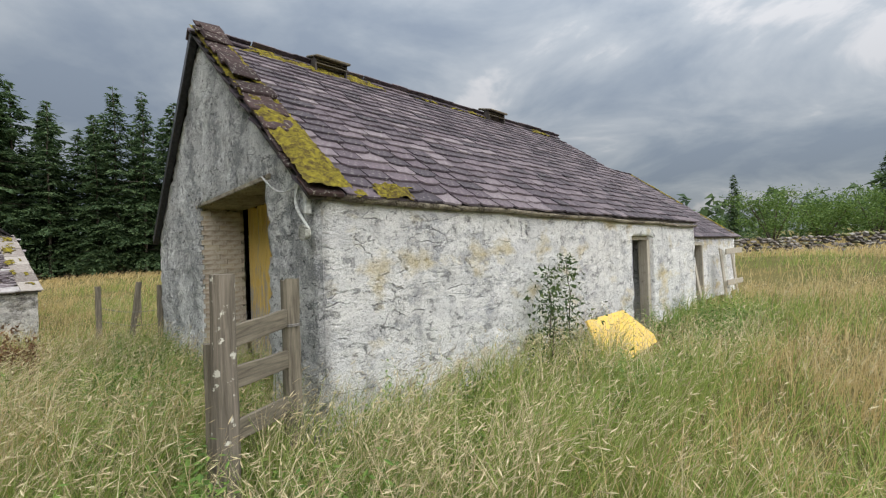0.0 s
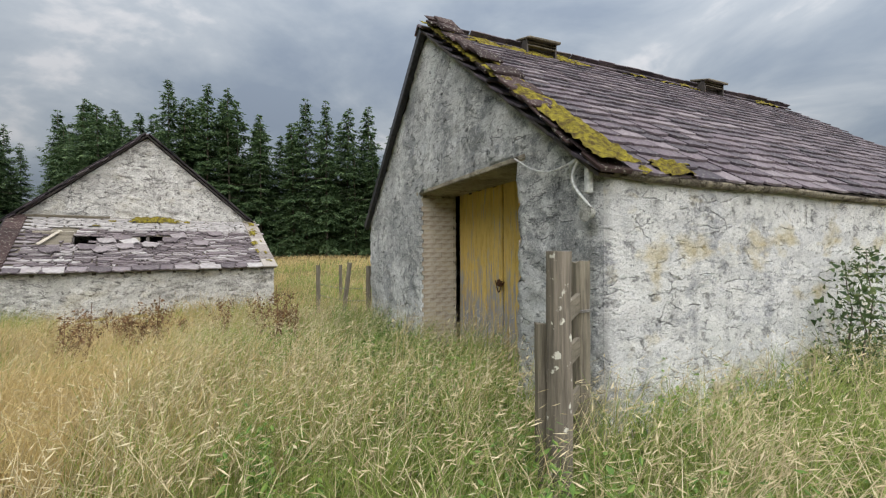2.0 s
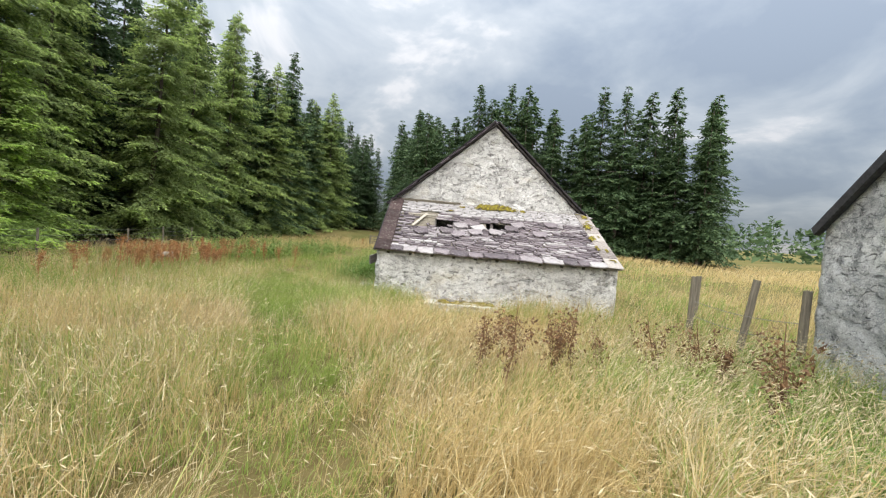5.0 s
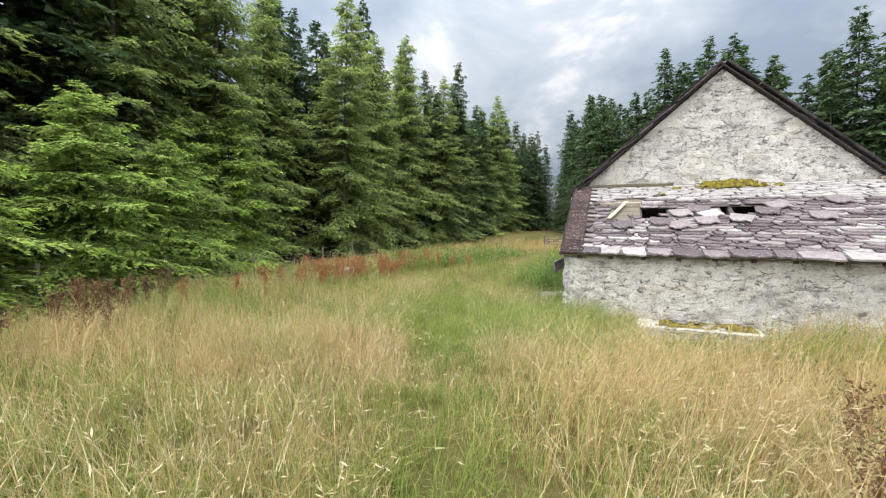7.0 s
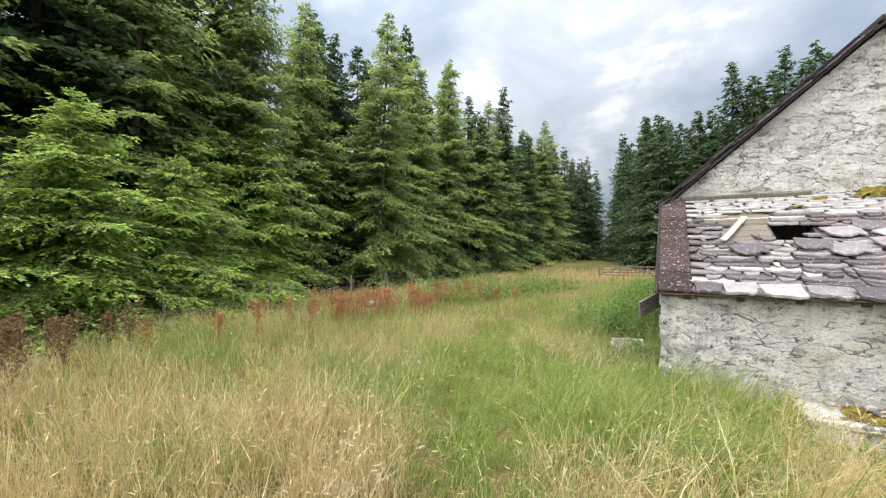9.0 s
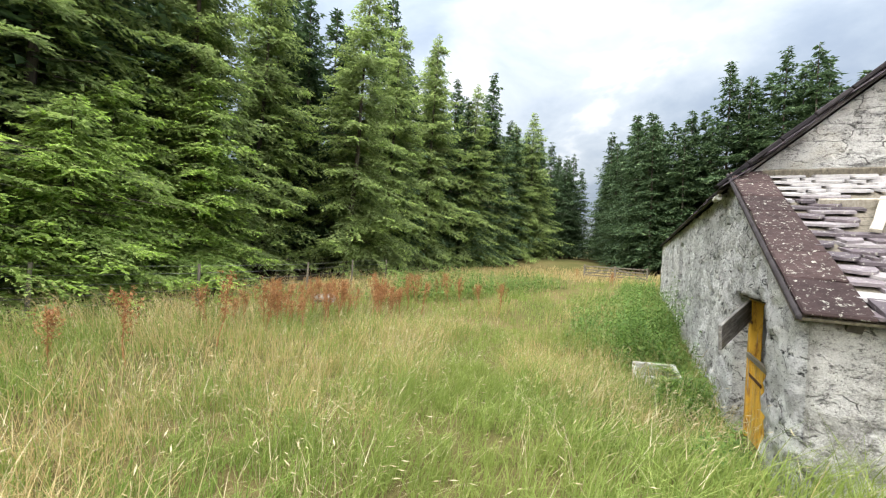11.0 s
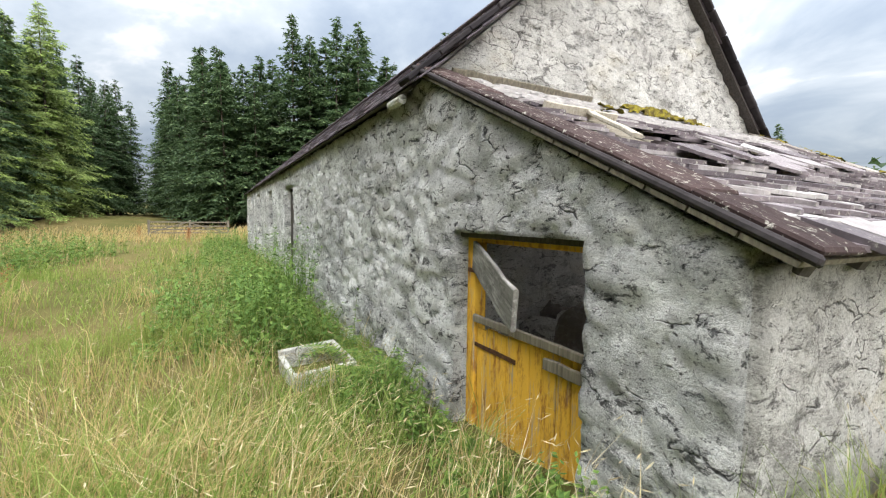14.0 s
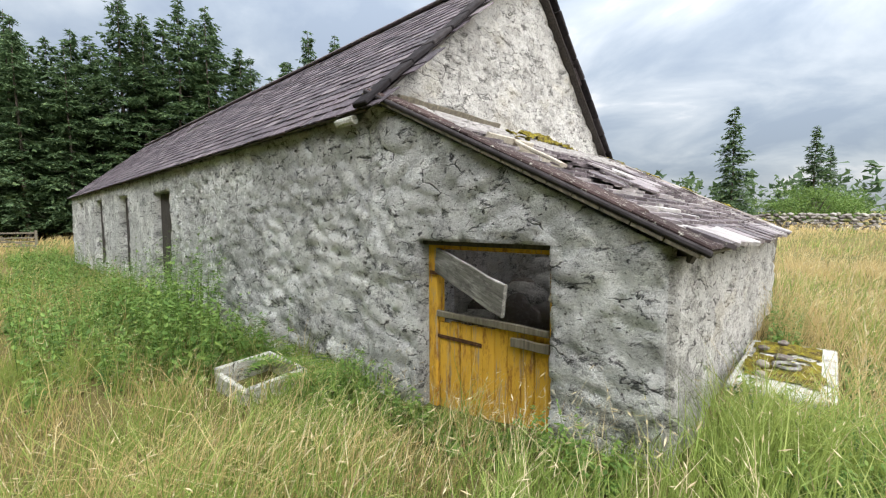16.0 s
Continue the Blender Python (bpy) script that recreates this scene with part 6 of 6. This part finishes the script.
def grow_weeds():
    rng = np.random.default_rng(33)
    beds = []

    def bed(m, n, x0, x1, y0, y1, h0, h1, leaves=14, size=0.055):
        p = local_points(rng, m, n, x0, x1, y0, y1)
        p = p[free_ground(p)]
        hv = rng.uniform(h0, h1, len(p)) * np.clip(0.72 + 0.38 * wave(p, 2.2, 4) + 0.2 * wave(p, 5, 6), 0.3, 1.15)
        beds.append(leafy(p, hv, rng, leaves, size))
    bed(HOUSE, 380, -1.4, -0.15, 4.6, 9.5, 1.0, 1.65, 16, 0.08)
    bed(HOUSE, 260, -2.6, -1.2, 5.2, 9.8, 0.6, 1.15, 13, 0.075)
    bed(HOUSE, 150, -1.5, -0.15, 9.5, 12.5, 0.6, 1.0, 12, 0.08)
    bed(HOUSE, 190, -1.7, -0.15, 12.5, 18, 0.6, 1.0, 12, 0.09)
    bed(HOUSE, 120, -2.7, -1.5, 9.5, 20, 0.4, 0.9, 12, 0.09)
    bed(HOUSE, 240, -2.2, -0.2, 18, 30, 0.8, 1.2, 10, 0.11)
    bed(HOUSE, 110, -0.75, -0.1, 2.6, 3.9, 0.25, 0.5)
    bed(HOUSE, 120, -0.5, -0.06, 0.3, 2.4, 0.15, 0.40)
    bed(HOUSE, 240, 0.1, 1.3, -0.9, 0.0, 0.2, 0.5)
    bed(HOUSE, 120, 1.2, 3.4, -1.1, -0.62, 0.15, 0.35)
    bed(HOUSE, 260, 0.2, 6.3, -0.35, 0.0, 0.2, 0.5)
    bed(BARN, 260, -0.9, -0.06, 4.2, 7.6, 0.35, 0.8)
    bed(BARN, 900, -2.6, -0.1, -1.6, 4.6, 0.35, 0.72)
    bed(BARN, 900, 0.0, 9.0, -1.7, -0.08, 0.3, 0.62)
    bed(BARN, 40, 2.6, 3.7, -0.75, -0.1, 0.5, 0.9, 18, 0.04)
    ob = new("nettle_bed", tri_mesh("nettle_bed", np.concatenate(beds), NETTLE))
    tagged(ob, "rank green nettles along the walls", "nettles", kind="stuff")
    p = np.column_stack([rng.uniform(-36, -26, 1800), rng.uniform(1, 15, 1800)])
    line = np.interp(p[:, 0], [-36, -26], [13.0, 3.4])
    p = p[(np.abs(p[:, 1] - line) < 1.7) & (p[:, 0] > -36)]
    ob = new("thistle_bank", tri_mesh("thistle_bank", leafy(p, rng.uniform(0.75, 1.3, len(p)), rng, 14, 0.11), NETTLE))
    tagged(ob, "grey-green bank of thistles beside the forest fence", "thistles", kind="stuff")
    # hogweed-like climbers with dark leaves by the board
    for x, y, h in ((3.0, -0.3, 1.35), (3.55, -0.25, 1.5), (2.75, -0.5, 1.1)):
        w = BARN @ Vector((x, y, 0))
        pl = thing("tall_weed", pose(w.x, w.y, ground(w.x, w.y)), "tall branching dark green weed against the barn wall", "weed", "tall weeds by the board")
        part("stem", tube([(0.02 * math.sin(2 * i), 0.03 * math.cos(i), h * i / 6) for i in range(7)], 0.012, 5, taper=lambda q: 1.2 - q), BARK, pl)
        zz = rng.uniform(0.1, 1.02, 460)
        q = rng.normal(0, 1, (460, 3)) * (0.27 - 0.19 * zz)[:, None] * np.array([1, 1, 0.0]) + np.column_stack([np.zeros((460, 2)), zz * h])
        d = rng.normal(0, 1, (460, 3)) * 0.030
        e = rng.normal(0, 1, (460, 3)) * 0.013
        part("foliage", tri_mesh("foliage", np.stack([q - e, q + d, q + e], 1).reshape(-1, 3), WEED_DARK), None, pl)


grow_weeds()


def dock(seed, h, mat, name_label):
    rng = np.random.default_rng(seed)
    pl = thing("dock_plant", pose(0, 0, -60), name_label, "dock", "seeding docks")
    bm = tube([(0.015 * math.sin(i * 1.4 + seed), 0.015 * math.cos(i + seed), h * i / 6) for i in range(7)], 0.009, 5, taper=lambda q: 1.2 - 0.9 * q)
    part("stem", bm, mat, pl)
    T = []
    for k in range(10):
        f0 = rng.uniform(0.25, 0.85)
        a = rng.uniform(0, 6.28)
        L = h * (1 - f0) * rng.uniform(0.5, 0.95) + 0.06
        d = np.array([math.cos(a) * 0.38, math.sin(a) * 0.38, 0.93])
        for q in range(52):
            u = rng.uniform(0.05, 1)
            c = np.array([0, 0, h * f0]) + d * L * u + rng.normal(0, 0.02, 3)
            T.append(np.stack([c + rng.normal(0, 0.011, 3), c + rng.normal(0, 0.013, 3), c + rng.normal(0, 0.013, 3)]))
    tagged(part("seed_head", tri_mesh("seed_head", np.concatenate(T), mat), None, pl), kind="stuff")
    return pl


def plant_docks():
    rng = random.Random(9)
    red = [dock(1, 1.0, DOCK, "rust-red dock gone to seed"), dock(2, 0.85, DOCK, "rust-red dock gone to seed")]
    dark = [dock(3, 0.95, DOCK_DARK, "dark brown dried dock stalk in the grass"), dock(4, 0.75, DOCK_DARK, "dark brown dried dock stalk in the grass")]
    spots = []
    for k in range(46):
        t = rng.random()
        spots.append((red, -19.6 - 4.2 * t + rng.uniform(-0.5, 0.5), -0.2 + 3.6 * t + rng.uniform(-0.8, 0.8)))
    spots += [(red, -24 - 4 * rng.random(), 3.5 + 3 * rng.random()) for _ in range(16)] + [(red, -17.0, -1.2), (red, -17.4, -0.6), (red, -18.6, 0.1), (red, -16.4, -2.0)]
    spots += [(dark, x + rng.uniform(-0.25, 0.25), y + rng.uniform(-0.25, 0.25)) for x, y in ((-7.6, 3.5), (-7.4, 3.8), (-7.2, 4.2), (-7.0, 4.4), (-7.05, 5.0), (-6.6, 5.2), (-6.2, 5.6), (-5.9, 5.8), (-7.9, 3.7), (-6.8, 3.9), (-8.3, 4.6), (-7.9, 5.2), (-8.8, 4.9), (-5.6, 5.6), (-6.0, 6.4), (-5.4, 5.0))]
    spots += [(dark, rng.uniform(-17, -11.5), rng.uniform(-4.2, -2.6)) for _ in range(22)]
    spots += [(red, -43 + 3 * rng.random(), 18 + 2.5 * rng.random()) for _ in range(8)]
    done = set()
    for kind, x, y in spots:
        if not free_ground(np.array([[x, y]]))[0] or lane_distance(np.array([[x, y]]))[0] < 0.9:
            continue
        src = kind[rng.randrange(2)]
        m = pose(x, y, ground(x, y) - 0.03, rng.uniform(-8, 8), rng.uniform(-8, 8), rng.uniform(0, 360))
        if src.name not in done:
            done.add(src.name)
            src.matrix_basis = m
        else:
            s = rng.uniform(0.8, 1.3)
            copy_thing(src, m).scale = (s, s, s)


plant_docks()


def fern(seed):
    rng = np.random.default_rng(seed)
    pl = thing("fern", pose(0, 0, -60), "green fern fronds at the foot of the wall", "fern", "ferns by the trough")
    for k in range(7):
        a = k * 0.9 + rng.uniform(-0.3, 0.3)
        o = np.array([math.cos(a), math.sin(a), 0])
        s = np.array([-o[1], o[0], 0])
        L = rng.uniform(0.4, 0.65)
        T = []
        for q in range(18):
            u = (q + 1) / 18
            c = o * L * u * 0.85 + np.array([0, 0, L * (0.85 * u - 0.6 * u * u)])
            w = 0.13 * math.sin(math.pi * min(1, 0.15 + 0.85 * u)) + 0.015
            for sg in (-1, 1):
                T.append(np.stack([c - o * 0.014, c + s * sg * w + o * 0.03, c + o * 0.014]))
        part("frond", tri_mesh("frond", np.concatenate(T), NETTLE), None, pl)
    return pl


def plant_ferns():
    f = fern(5)
    for i, (x, y, s) in enumerate(((-0.26, 3.8, 1.5), (-0.24, 4.4, 1.4), (-0.5, 4.85, 1.2), (-0.22, 3.4, 1.0))):
        w = HOUSE @ Vector((x, y, 0))
        m = pose(w.x, w.y, ground(w.x, w.y), 0, 0, 70 * i)
        ob = f if i == 0 else copy_thing(f, m)
        ob.matrix_basis = m
        ob.scale = (s, s, s)


plant_ferns()


# ---- far fence, gate and field wall ----
def build_far_gate():
    a, b = Vector((-47.0, 21.6, 0)), Vector((-44.0, 25.8, 0))
    z = ground(-45.5, 23.7)
    gate = thing("field_gate", look((a.x, a.y, z), (b.x, b.y, z)) @ pose(0, 0, 0, -90, 0, 0) @ pose(0, 0, 0, 0, 0, 90), "brown timber field gate at the forest end", "gate")
    L = (b - a).length
    for h in (0.25, 0.5, 0.75, 1.05):
        bm = bmesh.new()
        box(bm, 0, L, -0.03, 0.03, h, h + 0.09, bevel=0.006)
        part("bar", bm, GREY_WOOD, gate)
    for x in (0, L / 2, L):
        bm = bmesh.new()
        box(bm, x - 0.07, x + 0.07, -0.07, 0.07, -0.2, 1.25, bevel=0.01)
        part("upright", bm, GREY_WOOD, gate)
    for s in (0, 1):
        bm = bmesh.new()
        box(bm, 0, L * 0.52, -0.045, -0.032, -0.04, 0.04, pose(L / 2 * s, 0, 0.3 if s == 0 else 1.05, 0, -18 if s == 0 else 18))
        part("brace", bm, GREY_WOOD, gate)
    # stock fence in front of the trees
    line = [(-13.6, -6.4), (-17.5, -5.4), (-20.6, -4.0), (-23.8, -2.2), (-27, 0.2), (-30.4, 1.6), (-34, 3.2)]
    for x, y in line:
        post("fence_post", x, y, ground(x, y) + 1.12, 0.04, False, "thin round fence post before the trees", GREY_WOOD, group="forest fence posts")
    net = thing("stock_fence", Matrix.Identity(4), "sagging wire stock fence before the trees", "fence")
    for k, h in enumerate((0.2, 0.42, 0.64, 0.86, 1.05)):
        part("strand", tube([(x, y, ground(x, y) + h) for x, y in line], 0.005, 4), WIRE, net)
    log = thing("pale_log", pose(-22.6, 1.1, ground(-22.6, 1.1) + 0.45, 0, 84, 40), "pale sawn log lying by the fence", "log")
    part("timber", tube([(0, 0, 0.35 * i) for i in range(3)], 0.11, 9, 0.06), PALE_WOOD, log)


build_far_gate()


def build_field_wall():
    rng = random.Random(17)
    V, F = [], []
    ends = [(-2, 34.5), (10, 32.5), (22, 29.5), (34, 28.0), (48, 26.5), (70, 24)]
    bm0 = rock(1, (1, 1, 1), 5, 1, 0.3)
    bv, bf = [v.co.copy() for v in bm0.verts], [[v.index for v in f.verts] for f in bm0.faces]
    bm0.free()
    for (ax, ay), (bx, by) in zip(ends, ends[1:]):
        L = math.hypot(bx - ax, by - ay)
        ang = math.degrees(math.atan2(by - ay, bx - ax))
        for i in range(int(L / 0.42)):
            for j in range(6):
                if rng.random() < 0.06:
                    continue
                t = (i + 0.5 * (j % 2) + rng.uniform(-0.3, 0.3)) * 0.42 / L
                x, y = ax + (bx - ax) * t, ay + (by - ay) * t
                m = pose(x, y, ground(x, y) + 0.08 + 0.19 * j + rng.uniform(-0.05, 0.05), rng.uniform(-12, 12), rng.uniform(-12, 12), ang + rng.uniform(-20, 20)) @ Matrix.Diagonal((rng.uniform(0.16, 0.36), rng.uniform(0.22, 0.32) * (1.1 - 0.06 * j), rng.uniform(0.1, 0.14), 1))
                o = len(V)
                V += [m @ v for v in bv]
                F += [[q + o for q in f] for f in bf]
    wl = new("field_wall", mesh_of("field_wall", V, F, STONE_FAR))
    tagged(wl, "low mossy dry-stone wall across the field", "wall", kind="stuff")


build_field_wall()
